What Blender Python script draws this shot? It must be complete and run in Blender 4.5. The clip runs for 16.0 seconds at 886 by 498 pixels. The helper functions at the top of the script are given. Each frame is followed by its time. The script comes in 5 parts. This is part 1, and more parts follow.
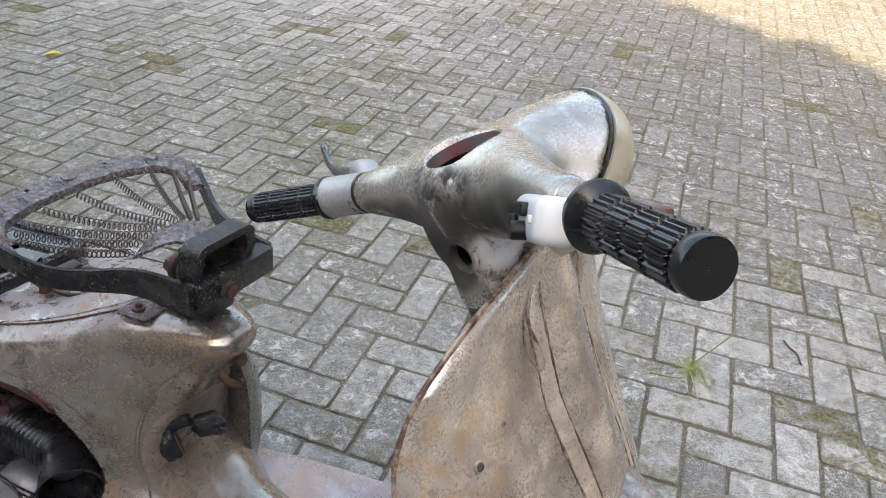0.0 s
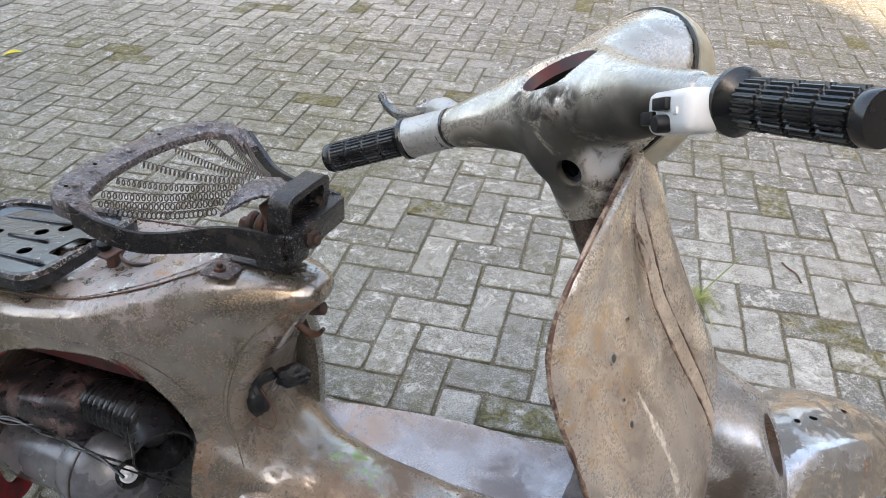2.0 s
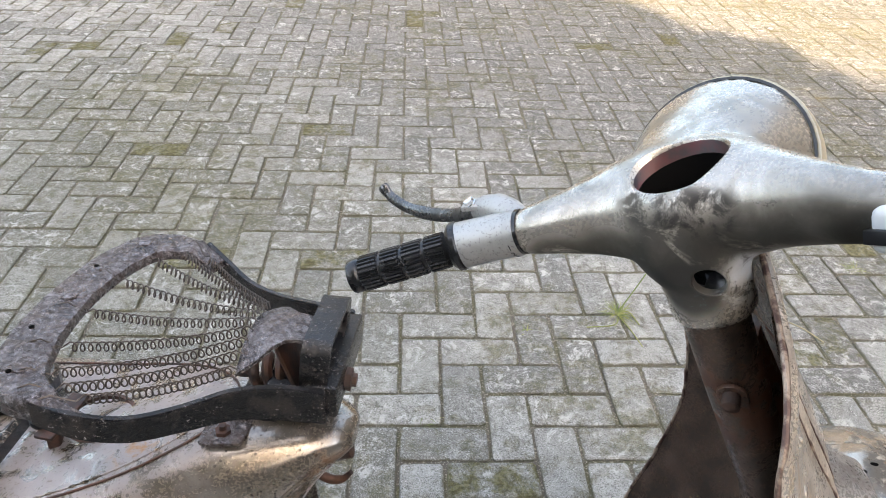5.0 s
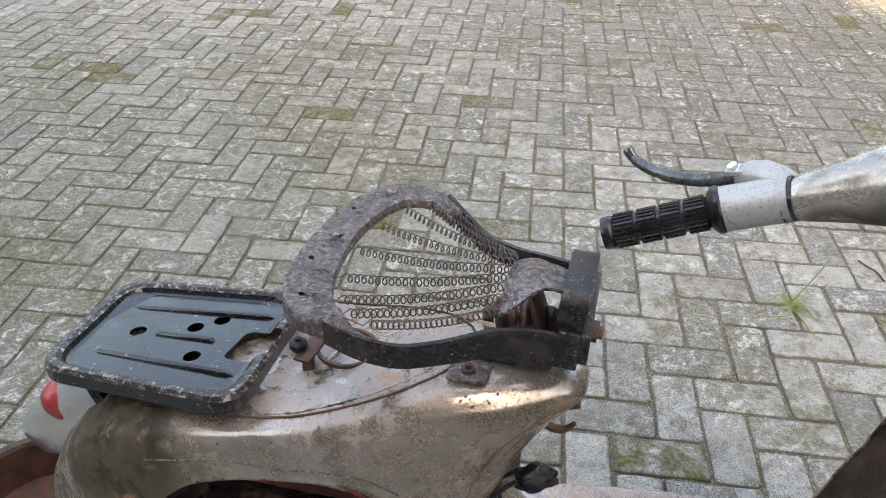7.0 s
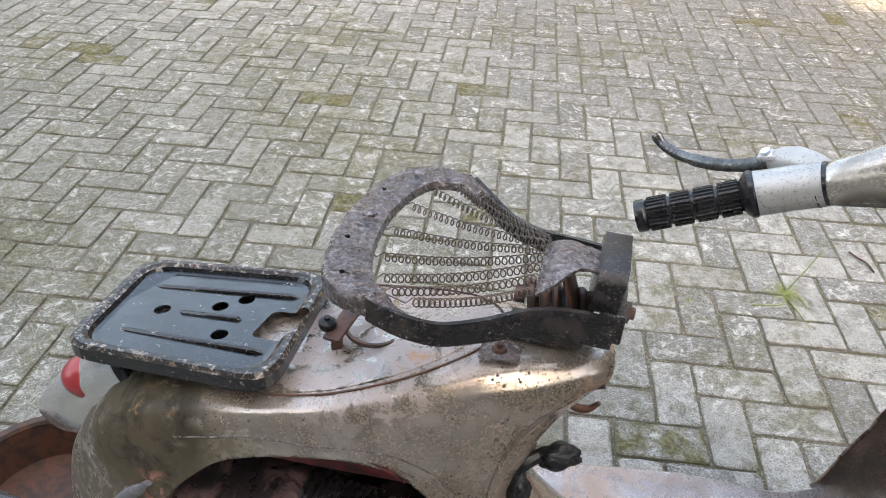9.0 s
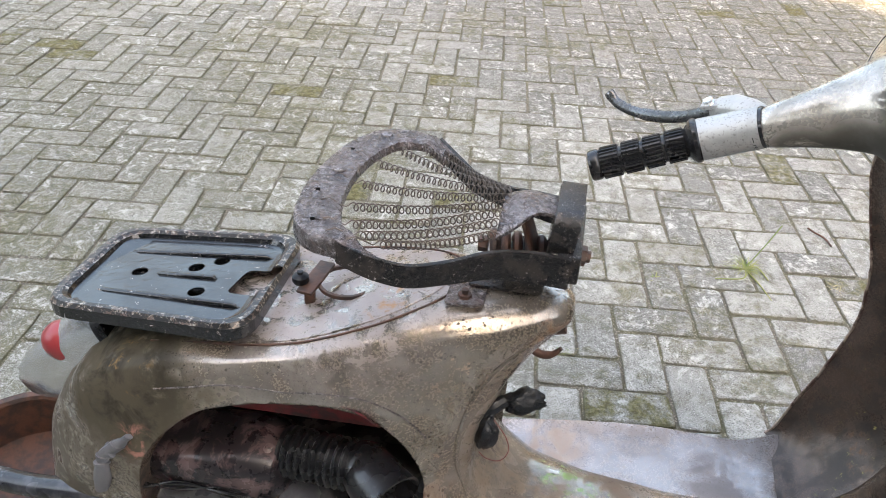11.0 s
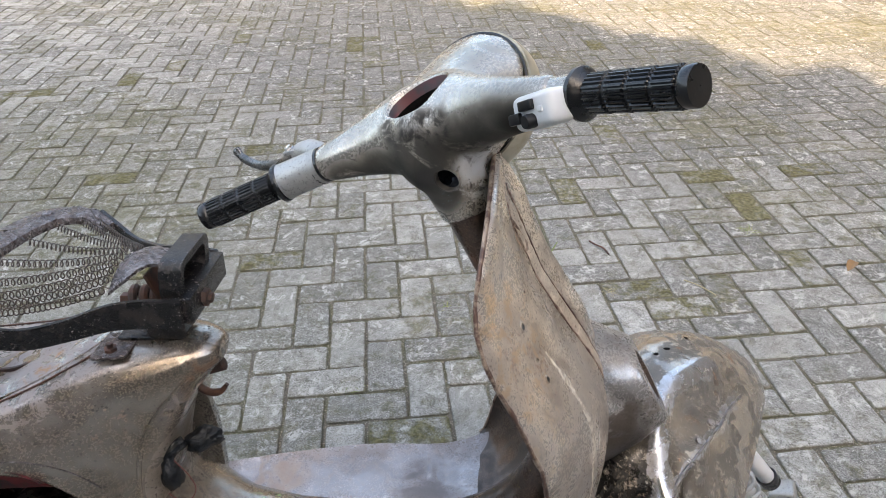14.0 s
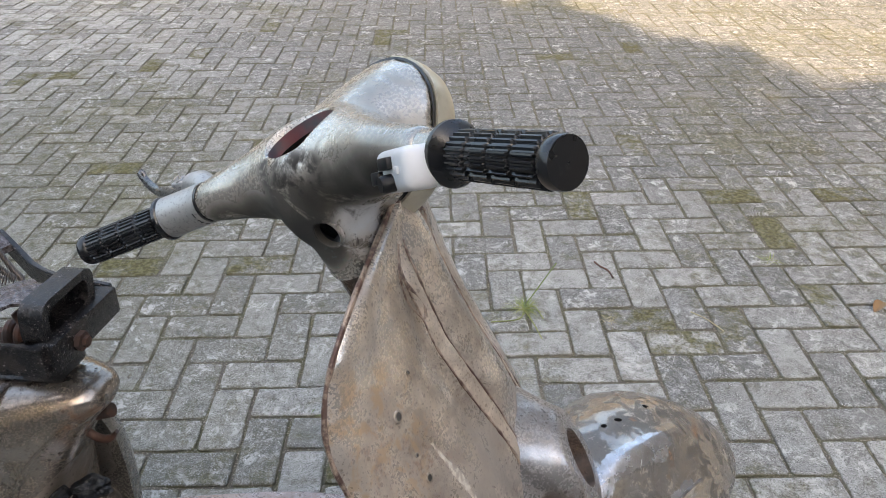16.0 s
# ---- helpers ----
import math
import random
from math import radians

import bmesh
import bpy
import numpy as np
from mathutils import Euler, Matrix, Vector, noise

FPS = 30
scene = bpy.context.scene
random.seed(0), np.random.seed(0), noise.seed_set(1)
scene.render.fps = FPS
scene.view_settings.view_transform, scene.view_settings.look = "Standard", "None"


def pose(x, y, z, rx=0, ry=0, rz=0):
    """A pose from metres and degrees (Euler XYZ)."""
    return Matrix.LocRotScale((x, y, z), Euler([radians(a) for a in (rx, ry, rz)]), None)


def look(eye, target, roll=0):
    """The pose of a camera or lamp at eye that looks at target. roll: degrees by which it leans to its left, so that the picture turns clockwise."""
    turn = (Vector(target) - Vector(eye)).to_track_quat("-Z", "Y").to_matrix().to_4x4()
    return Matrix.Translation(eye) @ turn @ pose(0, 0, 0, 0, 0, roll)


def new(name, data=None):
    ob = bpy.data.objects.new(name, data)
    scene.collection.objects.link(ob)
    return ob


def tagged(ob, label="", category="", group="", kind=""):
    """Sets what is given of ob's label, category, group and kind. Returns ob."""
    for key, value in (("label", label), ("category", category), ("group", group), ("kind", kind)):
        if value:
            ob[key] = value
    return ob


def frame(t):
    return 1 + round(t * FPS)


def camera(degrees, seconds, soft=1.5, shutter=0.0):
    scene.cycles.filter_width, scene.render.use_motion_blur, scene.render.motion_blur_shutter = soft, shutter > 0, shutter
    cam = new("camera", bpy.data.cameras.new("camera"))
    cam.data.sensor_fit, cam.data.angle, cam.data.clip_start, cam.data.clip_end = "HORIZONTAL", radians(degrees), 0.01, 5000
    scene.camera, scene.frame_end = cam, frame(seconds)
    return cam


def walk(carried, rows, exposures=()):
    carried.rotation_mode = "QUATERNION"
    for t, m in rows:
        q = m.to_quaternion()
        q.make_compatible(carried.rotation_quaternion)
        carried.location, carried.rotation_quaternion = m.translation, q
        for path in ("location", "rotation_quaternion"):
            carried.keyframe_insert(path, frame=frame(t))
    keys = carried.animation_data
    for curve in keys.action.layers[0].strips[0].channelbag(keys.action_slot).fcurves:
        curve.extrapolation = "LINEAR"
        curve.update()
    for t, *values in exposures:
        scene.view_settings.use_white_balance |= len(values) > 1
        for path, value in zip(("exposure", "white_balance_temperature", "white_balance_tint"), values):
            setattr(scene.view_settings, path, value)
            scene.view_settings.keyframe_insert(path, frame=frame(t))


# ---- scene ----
cam = camera(62.1, 16.0, 0.6)
PATH = [
    (0, (0.015, 0.038, 1.307), (-0.481, 1.64, 0.216), 4.7),
    (0.5, (0.001, 0.026, 1.291), (-0.476, 1.615, 0.174), 3.9),
    (1, (-0.035, -0.01, 1.285), (-0.482, 1.58, 0.158), 2.8),
    (1.5, (-0.08, -0.053, 1.279), (-0.493, 1.548, 0.154), 1.6),
    (2, (-0.103, -0.065, 1.281), (-0.482, 1.533, 0.14), 1.3),
    (2.5, (-0.149, -0.059, 1.281), (-0.511, 1.543, 0.139), 1.6),
    (3, (-0.221, 0.0, 1.275), (-0.532, 1.616, 0.139), 0.8),
    (3.5, (-0.268, 0.053, 1.277), (-0.446, 1.69, 0.141), -0.0),
    (3.7, (-0.28, 0.071, 1.28), (-0.38, 1.716, 0.147), 0.0),
    (5.8, (-0.454, 0.088, 1.298), (-0.33, 1.745, 0.185), 3.1),
    (6, (-0.47, 0.079, 1.295), (-0.423, 1.734, 0.172), 2.5),
    (6.5, (-0.498, 0.055, 1.293), (-0.607, 1.691, 0.148), 1.7),
    (7, (-0.526, 0.04, 1.287), (-0.727, 1.65, 0.119), 0.7),
    (7.5, (-0.555, 0.025, 1.286), (-0.797, 1.616, 0.099), 0.0),
    (8, (-0.568, 0.016, 1.289), (-0.805, 1.603, 0.095), -0.3),
    (8.5, (-0.576, 0.021, 1.286), (-0.771, 1.615, 0.094), 0.6),
    (8.7, (-0.58, 0.02, 1.285), (-0.75, 1.619, 0.096), 1.6),
    (10.8, (-0.6, -0.029, 1.262), (-0.67, 1.579, 0.075), 3.7),
    (11, (-0.565, -0.051, 1.261), (-0.644, 1.561, 0.08), 2.9),
    (11.5, (-0.442, -0.122, 1.291), (-0.514, 1.509, 0.136), 1.5),
    (12, (-0.348, -0.161, 1.299), (-0.395, 1.493, 0.176), -0.9),
    (12.2, (-0.32, -0.188, 1.304), (-0.355, 1.479, 0.199), -1.6),
    (12.5, (-0.266, -0.159, 1.308), (-0.261, 1.519, 0.219), -2.6),
    (13, (-0.232, -0.155, 1.311), (-0.17, 1.537, 0.246), -2.6),
    (13.5, (-0.222, -0.154, 1.302), (-0.115, 1.545, 0.25), -1.9),
    (14, (-0.196, -0.159, 1.303), (-0.058, 1.538, 0.253), -1.5),
    (14.5, (-0.181, -0.155, 1.307), (-0.012, 1.535, 0.251), -1.2),
    (15, (-0.156, -0.107, 1.298), (0.04, 1.575, 0.234), -0.8),
    (15.5, (-0.1, -0.057, 1.299), (0.062, 1.624, 0.228), -0.5),
    (16, (-0.028, -0.024, 1.299), (-0.012, 1.665, 0.228), -0.6),
]
EXPOSURES = [(0.0, 2.56, 7850, 8), (3.5, 2.74, 8100, 8), (6.0, 2.63, 8200, 8), (8.5, 2.79, 8350, 8), (11.0, 2.96, 8350, 8), (12.5, 2.65, 8150, 8), (14.5, 2.4, 7800, 8), (16.0, 2.28, 7700, 8)]
walk(cam, [(t, look(eye, target, roll)) for t, eye, target, roll in PATH], EXPOSURES)

# ---- daylight ----
world = bpy.data.worlds.new("sky")
scene.world = world
world.use_nodes = True
wn = world.node_tree.nodes
sky = wn.new("ShaderNodeTexSky")
sky.sky_type, sky.sun_disc = "NISHITA", False
SUN_EL, SUN_AZ = 50.0, 190.0
sky.sun_elevation, sky.sun_rotation = radians(SUN_EL), radians(SUN_AZ)
sky.air_density, sky.dust_density = 1.0, 3.0
wn["Background"].inputs["Strength"].default_value = 0.15
world.node_tree.links.new(sky.outputs[0], wn["Background"].inputs["Color"])
sun = new("sun", bpy.data.lights.new("sun", "SUN"))
sun.data.energy, sun.data.angle, sun.data.color = 2.1, radians(0.55), (1.0, 0.82, 0.62)
SUN_DIR = Vector((math.sin(radians(SUN_AZ)) * math.cos(radians(SUN_EL)), math.cos(radians(SUN_AZ)) * math.cos(radians(SUN_EL)), math.sin(radians(SUN_EL))))
sun.matrix_world = look(SUN_DIR * 30, (0, 0, 0))


# ---- small tools ----
def shallow(parent):
    """The nearest parent that keeps thing > part > sub-part."""
    while parent is not None and parent.parent is not None and parent.parent.parent is not None:
        parent = parent.parent
    return parent


def part(name, bm, material, parent, label="", sharp=38.0, smooth=True):
    """One mesh object under a thing or a part."""
    for f in bm.faces:
        f.smooth = smooth
    for e in bm.edges:
        if len(e.link_faces) == 2 and e.calc_face_angle(0.0) > radians(sharp):
            e.smooth = False
    me = bpy.data.meshes.new(name)
    bm.to_mesh(me)
    bm.free()
    for m in (material if isinstance(material, (list, tuple)) else (material,)):
        me.materials.append(m)
    ob = new(name, me)
    ob.parent = shallow(parent)
    return tagged(ob, label)


def merge(*bms):
    out = bmesh.new()
    for b in bms:
        me = bpy.data.meshes.new("tmp")
        b.to_mesh(me)
        b.free()
        out.from_mesh(me)
        bpy.data.meshes.remove(me)
    return out


def moved(bm, m):
    bmesh.ops.transform(bm, matrix=m, verts=bm.verts)
    return bm


def loft(rings, closed=True, caps=True):
    """A skin over rings of equally many points."""
    bm = bmesh.new()
    vs = [[bm.verts.new(p) for p in r] for r in rings]
    n = len(vs[0])
    for a, b in zip(vs, vs[1:]):
        for i in range(n if closed else n - 1):
            j = (i + 1) % n
            bm.faces.new((a[i], a[j], b[j], b[i]))
    if caps and closed:
        bm.faces.new(vs[0][::-1])
        bm.faces.new(vs[-1])
    bmesh.ops.recalc_face_normals(bm, faces=bm.faces)
    return bm


def spline(points, n):
    """Catmull-Rom through the points, n steps a span."""
    p = [Vector(q) for q in points]
    p = [2 * p[0] - p[1]] + p + [2 * p[-1] - p[-2]]
    out = []
    for i in range(1, len(p) - 2):
        a, b, c, d = p[i - 1:i + 3]
        for k in range(n):
            t = k / n
            out.append(0.5 * (2 * b + (c - a) * t + (2 * a - 5 * b + 4 * c - d) * t * t + (3 * b - a - 3 * c + d) * t ** 3))
    return out + [p[-2]]


def tube(points, radius, sides=10, caps=True, flat=1.0):
    """A round (or flattened) rod along a line of points; radius: a number, or one for each point."""
    p = [Vector(q) for q in points]
    rad = radius if isinstance(radius, (list, tuple)) else [radius] * len(p)
    rings, side = [], None
    for i, q in enumerate(p):
        d = (p[min(i + 1, len(p) - 1)] - p[max(i - 1, 0)]).normalized()
        if side is None:
            side = d.orthogonal().normalized()
        side = (side - d * side.dot(d)).normalized()
        up = d.cross(side)
        rings.append([q + (side * math.cos(a) + up * math.sin(a) * flat) * rad[i] for a in (2 * math.pi * k / sides for k in range(sides))])
    return loft(rings, True, caps)


def spun(profile, sides=32, caps=True):
    """A turned body about z; profile: (radius, z) pairs."""
    return loft([[(r * math.cos(a), r * math.sin(a), z) for a in (2 * math.pi * k / sides for k in range(sides))] for r, z in profile], True, caps)


def along(a, b):
    """The pose that carries the z axis onto the way from a to b, with its origin at a."""
    a, b = Vector(a), Vector(b)
    return Matrix.Translation(a) @ (b - a).to_track_quat("Z", "Y").to_matrix().to_4x4()


def block(x, y, z, bevel=0.003, seg=2):
    bm = bmesh.new()
    bmesh.ops.create_cube(bm, size=1.0, matrix=Matrix.Diagonal((x, y, z, 1)))
    if bevel:
        bmesh.ops.bevel(bm, geom=list(bm.edges), offset=bevel, segments=seg, profile=0.5, affect="EDGES")
    return bm


def plate(outline, thick, bevel=0.0, seg=2):
    """A plate with the outline in x, y, its top at z = 0."""
    bm = bmesh.new()
    f = bm.faces.new([bm.verts.new((p[0], p[1], 0)) for p in outline])
    r = bmesh.ops.extrude_face_region(bm, geom=[f])
    bmesh.ops.translate(bm, vec=(0, 0, -thick), verts=[v for v in r["geom"] if isinstance(v, bmesh.types.BMVert)])
    bmesh.ops.recalc_face_normals(bm, faces=bm.faces)
    if bevel:
        bmesh.ops.bevel(bm, geom=list(bm.edges), offset=bevel, segments=seg, profile=0.5, affect="EDGES")
    return bm


def rounded(w, d, r, n=6):
    """The outline of a rectangle with round corners, about the origin."""
    out = []
    for cx, cy, a0 in ((w / 2 - r, d / 2 - r, 0), (-w / 2 + r, d / 2 - r, 90), (-w / 2 + r, -d / 2 + r, 180), (w / 2 - r, -d / 2 + r, 270)):
        out += [(cx + r * math.cos(radians(a0 + 90 * k / n)), cy + r * math.sin(radians(a0 + 90 * k / n))) for k in range(n + 1)]
    return out


def ellipse(a, b, n=32):
    return [(a * math.cos(2 * math.pi * k / n), b * math.sin(2 * math.pi * k / n)) for k in range(n)]


def fused(bm, voxel, smooth=8, cutters=(), materials=()):
    """The closed bodies of bm grown into one skin, with cutters (bmesh, material index) taken out of it."""
    me = bpy.data.meshes.new("tmp")
    bm.to_mesh(me)
    bm.free()
    for m in materials:
        me.materials.append(m)
    ob = new("tmp", me)
    if voxel:
        r = ob.modifiers.new("skin", "REMESH")
        r.mode, r.voxel_size = "VOXEL", voxel
        r.use_smooth_shade = True
        if smooth:
            s = ob.modifiers.new("soft", "SMOOTH")
            s.factor, s.iterations = 0.5, smooth
    cuts = []
    for cb, mat in cutters:
        cm = bpy.data.meshes.new("tmp")
        cb.to_mesh(cm)
        cb.free()
        for m in (mat if isinstance(mat, tuple) else (mat,)):
            cm.materials.append(m)
        co = new("tmp", cm)
        cuts.append(co)
        b = ob.modifiers.new("cut", "BOOLEAN")
        b.operation, b.solver, b.object, b.material_mode = "DIFFERENCE", "EXACT", co, "TRANSFER"
    bpy.context.view_layer.update()
    done = bpy.data.meshes.new_from_object(ob.evaluated_get(bpy.context.evaluated_depsgraph_get()))
    for o in (ob, *cuts):
        bpy.data.objects.remove(o)
    return done


def mesh_part(name, me, materials, parent, label="", smooth=True):
    me.name = name
    if materials:
        me.materials.clear()
        for m in materials:
            me.materials.append(m)
    for f in me.polygons:
        f.use_smooth = smooth
    ob = new(name, me)
    ob.parent = parent
    return tagged(ob, label)


# ---- materials ----
def material(name, build):
    m = bpy.data.materials.new(name)
    m.use_nodes = True
    build(Nodes(m.node_tree))
    return m


class Nodes:
    """Short names for the nodes of one material."""

    def __init__(self, tree):
        self.t = tree
        self.bsdf = tree.nodes["Principled BSDF"]
        self.co = tree.nodes.new("ShaderNodeTexCoord").outputs["Object"]

    def link(self, value, socket):
        if isinstance(value, bpy.types.NodeSocket):
            self.t.links.new(value, socket)
        elif isinstance(value, tuple) and len(value) == 3 and socket.type == "RGBA":
            socket.default_value = (*value, 1)
        else:
            socket.default_value = value

    def noise(self, scale, detail=4.0, rough=0.6, distort=0.0, co=None, stretch=None):
        n = self.t.nodes.new("ShaderNodeTexNoise")
        n.inputs["Scale"].default_value, n.inputs["Detail"].default_value = scale, detail
        n.inputs["Roughness"].default_value, n.inputs["Distortion"].default_value = rough, distort
        co = co or self.co
        if stretch:
            mp = self.t.nodes.new("ShaderNodeMapping")
            mp.inputs["Scale"].default_value = stretch
            self.t.links.new(co, mp.inputs["Vector"])
            co = mp.outputs[0]
        self.t.links.new(co, n.inputs["Vector"])
        return n.outputs["Fac"]

    def cells(self, scale, feature="F1", co=None, out="Distance"):
        n = self.t.nodes.new("ShaderNodeTexVoronoi")
        n.feature = feature
        n.inputs["Scale"].default_value = scale
        self.t.links.new(co or self.co, n.inputs["Vector"])
        return n.outputs[out]

    def step(self, value, low, high, a=0.0, b=1.0):
        n = self.t.nodes.new("ShaderNodeMapRange")
        n.interpolation_type = "SMOOTHSTEP"
        self.link(value, n.inputs[0])
        for k, v in enumerate((low, high, a, b)):
            n.inputs[k + 1].default_value = v
        return n.outputs[0]

    def mix(self, fac, a, b, how="MIX"):
        n = self.t.nodes.new("ShaderNodeMix")
        n.data_type, n.blend_type = "RGBA", how
        self.link(fac, n.inputs[0])
        self.link(a, n.inputs[6])
        self.link(b, n.inputs[7])
        return n.outputs[2]

    def math(self, op, a, b=0.0):
        n = self.t.nodes.new("ShaderNodeMath")
        n.operation = op
        self.link(a, n.inputs[0])
        self.link(b, n.inputs[1])
        return n.outputs[0]

    def blob(self, place, size, soft=0.5):
        n = self.t.nodes.new("ShaderNodeVectorMath")
        n.operation = "DISTANCE"
        self.t.links.new(self.co, n.inputs[0])
        n.inputs[1].default_value = place
        return self.step(n.outputs["Value"], size, size * soft)

    def random(self, island=False):
        if island:
            return self.t.nodes.new("ShaderNodeNewGeometry").outputs["Random Per Island"]
        return self.t.nodes.new("ShaderNodeObjectInfo").outputs["Random"]

    def axis(self, k):
        n = self.t.nodes.new("ShaderNodeSeparateXYZ")
        self.t.links.new(self.co, n.inputs[0])
        return n.outputs[k]

    def bump(self, height, strength=0.3, distance=0.002):
        n = self.t.nodes.new("ShaderNodeBump")
        n.inputs["Strength"].default_value, n.inputs["Distance"].default_value = strength, distance
        self.link(height, n.inputs["Height"])
        self.t.links.new(n.outputs[0], self.bsdf.inputs["Normal"])

    def set(self, color, rough=0.5, metal=0.0, spec=None):
        self.link(color, self.bsdf.inputs["Base Color"])
        self.link(rough, self.bsdf.inputs["Roughness"])
        self.link(metal, self.bsdf.inputs["Metallic"])
        if spec is not None:
            self.bsdf.inputs["Specular IOR Level"].default_value = spec


def metal_skin(base, second, rust, rust_amount, rough=(0.28, 0.5), metal=0.75, pits=1.0, streak=None, dark=(0.03, 0.024, 0.02), stain=0.0, marks=(), soft=0.10, relief=0.16, speck=0.45, gritty=0.35, grime=None, matte=0.8, coat=0.0):
    """Stripped sheet steel: two greys, rust blooms, stains and small dark pits."""
    def build(n):
        big, mid, fine, grit = n.noise(4.5, 5, 0.6, 0.5), n.noise(19, 6, 0.68, 0.7, stretch=streak), n.noise(60, 5, 0.7), n.noise(330, 2, 0.6)
        c = n.mix(n.step(mid, 0.42, 0.6), base, second)
        c = n.mix(n.math("MULTIPLY", n.step(fine, 0.5, 0.62), speck), c, tuple(1.35 * v for v in base))
        if stain:
            c = n.mix(n.math("MULTIPLY", n.step(n.noise(7, 6, 0.7, 1.2), 0.55 - 0.5 * soft, 0.55 + 0.5 * soft), stain), c, dark)
        r = n.step(n.math("ADD", n.math("MULTIPLY", big, 0.55), n.math("MULTIPLY", fine, 0.45)), 0.60 - rust_amount, 0.68 - rust_amount)
        c = n.mix(n.math("MULTIPLY", r, 0.8), c, n.mix(n.step(grit, 0.4, 0.6), rust, tuple(0.5 * v for v in rust)))
        c = n.mix(n.math("MULTIPLY", n.step(grit, 0.56, 0.66), gritty), c, dark)
        rg = n.math("ADD", n.step(mid, 0.35, 0.65, *rough), n.step(grit, 0.4, 0.65, -0.04, 0.08))
        if pits:
            where = n.step(n.noise(8, 4), 0.34, 0.46)
            d = n.math("MAXIMUM", n.math("MAXIMUM", n.math("MULTIPLY", n.step(n.cells(100), 0.23, 0.17), n.step(n.noise(60, 3), 0.46, 0.50)), n.step(n.cells(190), 0.24, 0.15)), n.math("MULTIPLY", n.step(n.noise(125, 4, 0.72), 0.615, 0.645), n.step(n.noise(13, 4, 0.7), 0.46, 0.56)))
            d = n.math("MULTIPLY", d, n.math("MULTIPLY", where, pits))
            c = n.mix(d, c, dark)
            rg = n.math("MAXIMUM", rg, n.math("MULTIPLY", d, 0.8))
        shine = n.math("SUBTRACT", 1.0, n.math("MULTIPLY", r, 0.8))
        if grime:
            spots = n.math("MULTIPLY", n.step(n.cells(42), 0.30, 0.52), n.step(n.noise(16, 5, 0.7, 0.8), 0.35, 0.47))
            m = n.math("MULTIPLY", n.blob(*grime, 0.35), spots)
            c = n.mix(n.math("MULTIPLY", m, 0.9), c, (0.022, 0.020, 0.014))
            shine = n.math("MULTIPLY", shine, n.math("SUBTRACT", 1.0, m))
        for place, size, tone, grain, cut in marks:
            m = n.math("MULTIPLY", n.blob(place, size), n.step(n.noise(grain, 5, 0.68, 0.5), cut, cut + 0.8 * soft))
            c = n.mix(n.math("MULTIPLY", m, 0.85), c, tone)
            shine = n.math("MULTIPLY", shine, n.math("SUBTRACT", 1.0, n.math("MULTIPLY", m, matte)))
            rg = n.math("MAXIMUM", rg, n.math("MULTIPLY", m, 0.75 * matte))
        n.set(c, n.math("MAXIMUM", rg, n.math("MULTIPLY", r, 0.62)), n.math("MULTIPLY", shine, metal))
        n.link(n.math("MULTIPLY", shine, 0.5), n.bsdf.inputs["Specular IOR Level"])
        n.bsdf.inputs["Coat Weight"].default_value, n.bsdf.inputs["Coat Roughness"].default_value = coat, 0.16
        n.bump(n.math("ADD", mid, n.math("ADD", n.math("MULTIPLY", fine, 0.5), n.math("MULTIPLY", grit, 0.15))), relief, 0.004)
    return build


HORN_STAINS = [((0.815, -0.15, 0.545), 0.075, (0.035, 0.029, 0.026), 14, 0.30), ((0.79, -0.15, 0.60), 0.06, (0.07, 0.055, 0.045), 20, 0.42)]
# Entries 2-7 paint dark reflections under the arms; the others are stains and flakes.
HEAD_SHADE_AND_STAINS = [((0.60, -0.115, 0.985), 0.05, (0.05, 0.046, 0.04), 20, 0.40), ((0.631, -0.194, 0.996), 0.063, (0.04, 0.037, 0.032), 20, 0.23), ((0.66, -0.217, 1.013), 0.052, (0.036, 0.033, 0.028), 20, 0.25), ((0.585, -0.173, 0.973), 0.063, (0.048, 0.045, 0.04), 22, 0.27), ((0.549, -0.134, 0.953), 0.057, (0.042, 0.04, 0.037), 26, 0.31), ((0.505, -0.106, 0.921), 0.052, (0.063, 0.06, 0.052), 24, 0.31), ((0.461, -0.088, 0.905), 0.046, (0.08, 0.076, 0.067), 24, 0.33), ((0.549, -0.126, 0.992), 0.03, (0.03, 0.029, 0.028), 46, 0.42), ((0.569, -0.137, 0.997), 0.028, (0.035, 0.034, 0.033), 46, 0.41000000000000003), ((0.525, -0.103, 0.986), 0.03, (0.05, 0.049, 0.046), 50, 0.43), ((0.57, -0.126, 0.919), 0.045, (0.05, 0.048, 0.046), 14, 0.28), ((0.612, -0.122, 0.950), 0.032, (0.80, 0.79, 0.79), 40, 0.36), ((0.622, -0.125, 0.928), 0.030, (0.78, 0.78, 0.79), 46, 0.40), ((0.608, -0.140, 0.918), 0.022, (0.74, 0.74, 0.75), 60, 0.46), ((0.622, -0.125, 0.935), 0.035, (0.05, 0.04, 0.035), 70, 0.56), ((0.600, -0.122, 0.968), 0.026, (0.07, 0.05, 0.042), 55, 0.46), ((0.606, -0.122, 0.966), 0.013, (0.2, 0.06, 0.045), 80, 0.40), ((0.591, -0.132, 0.901), 0.025, (0.16, 0.25, 0.25), 90, 0.56), ((0.622, -0.037, 1.045), 0.06, (0.5, 0.47, 0.38), 60, 0.56), ((0.63, -0.073, 1.038), 0.05, (0.3, 0.29, 0.27), 60, 0.56)]
GREEN_PATCH = ((0.31, -0.05, 0.35), 0.06, (0.20, 0.40, 0.11), 60, 0.50)
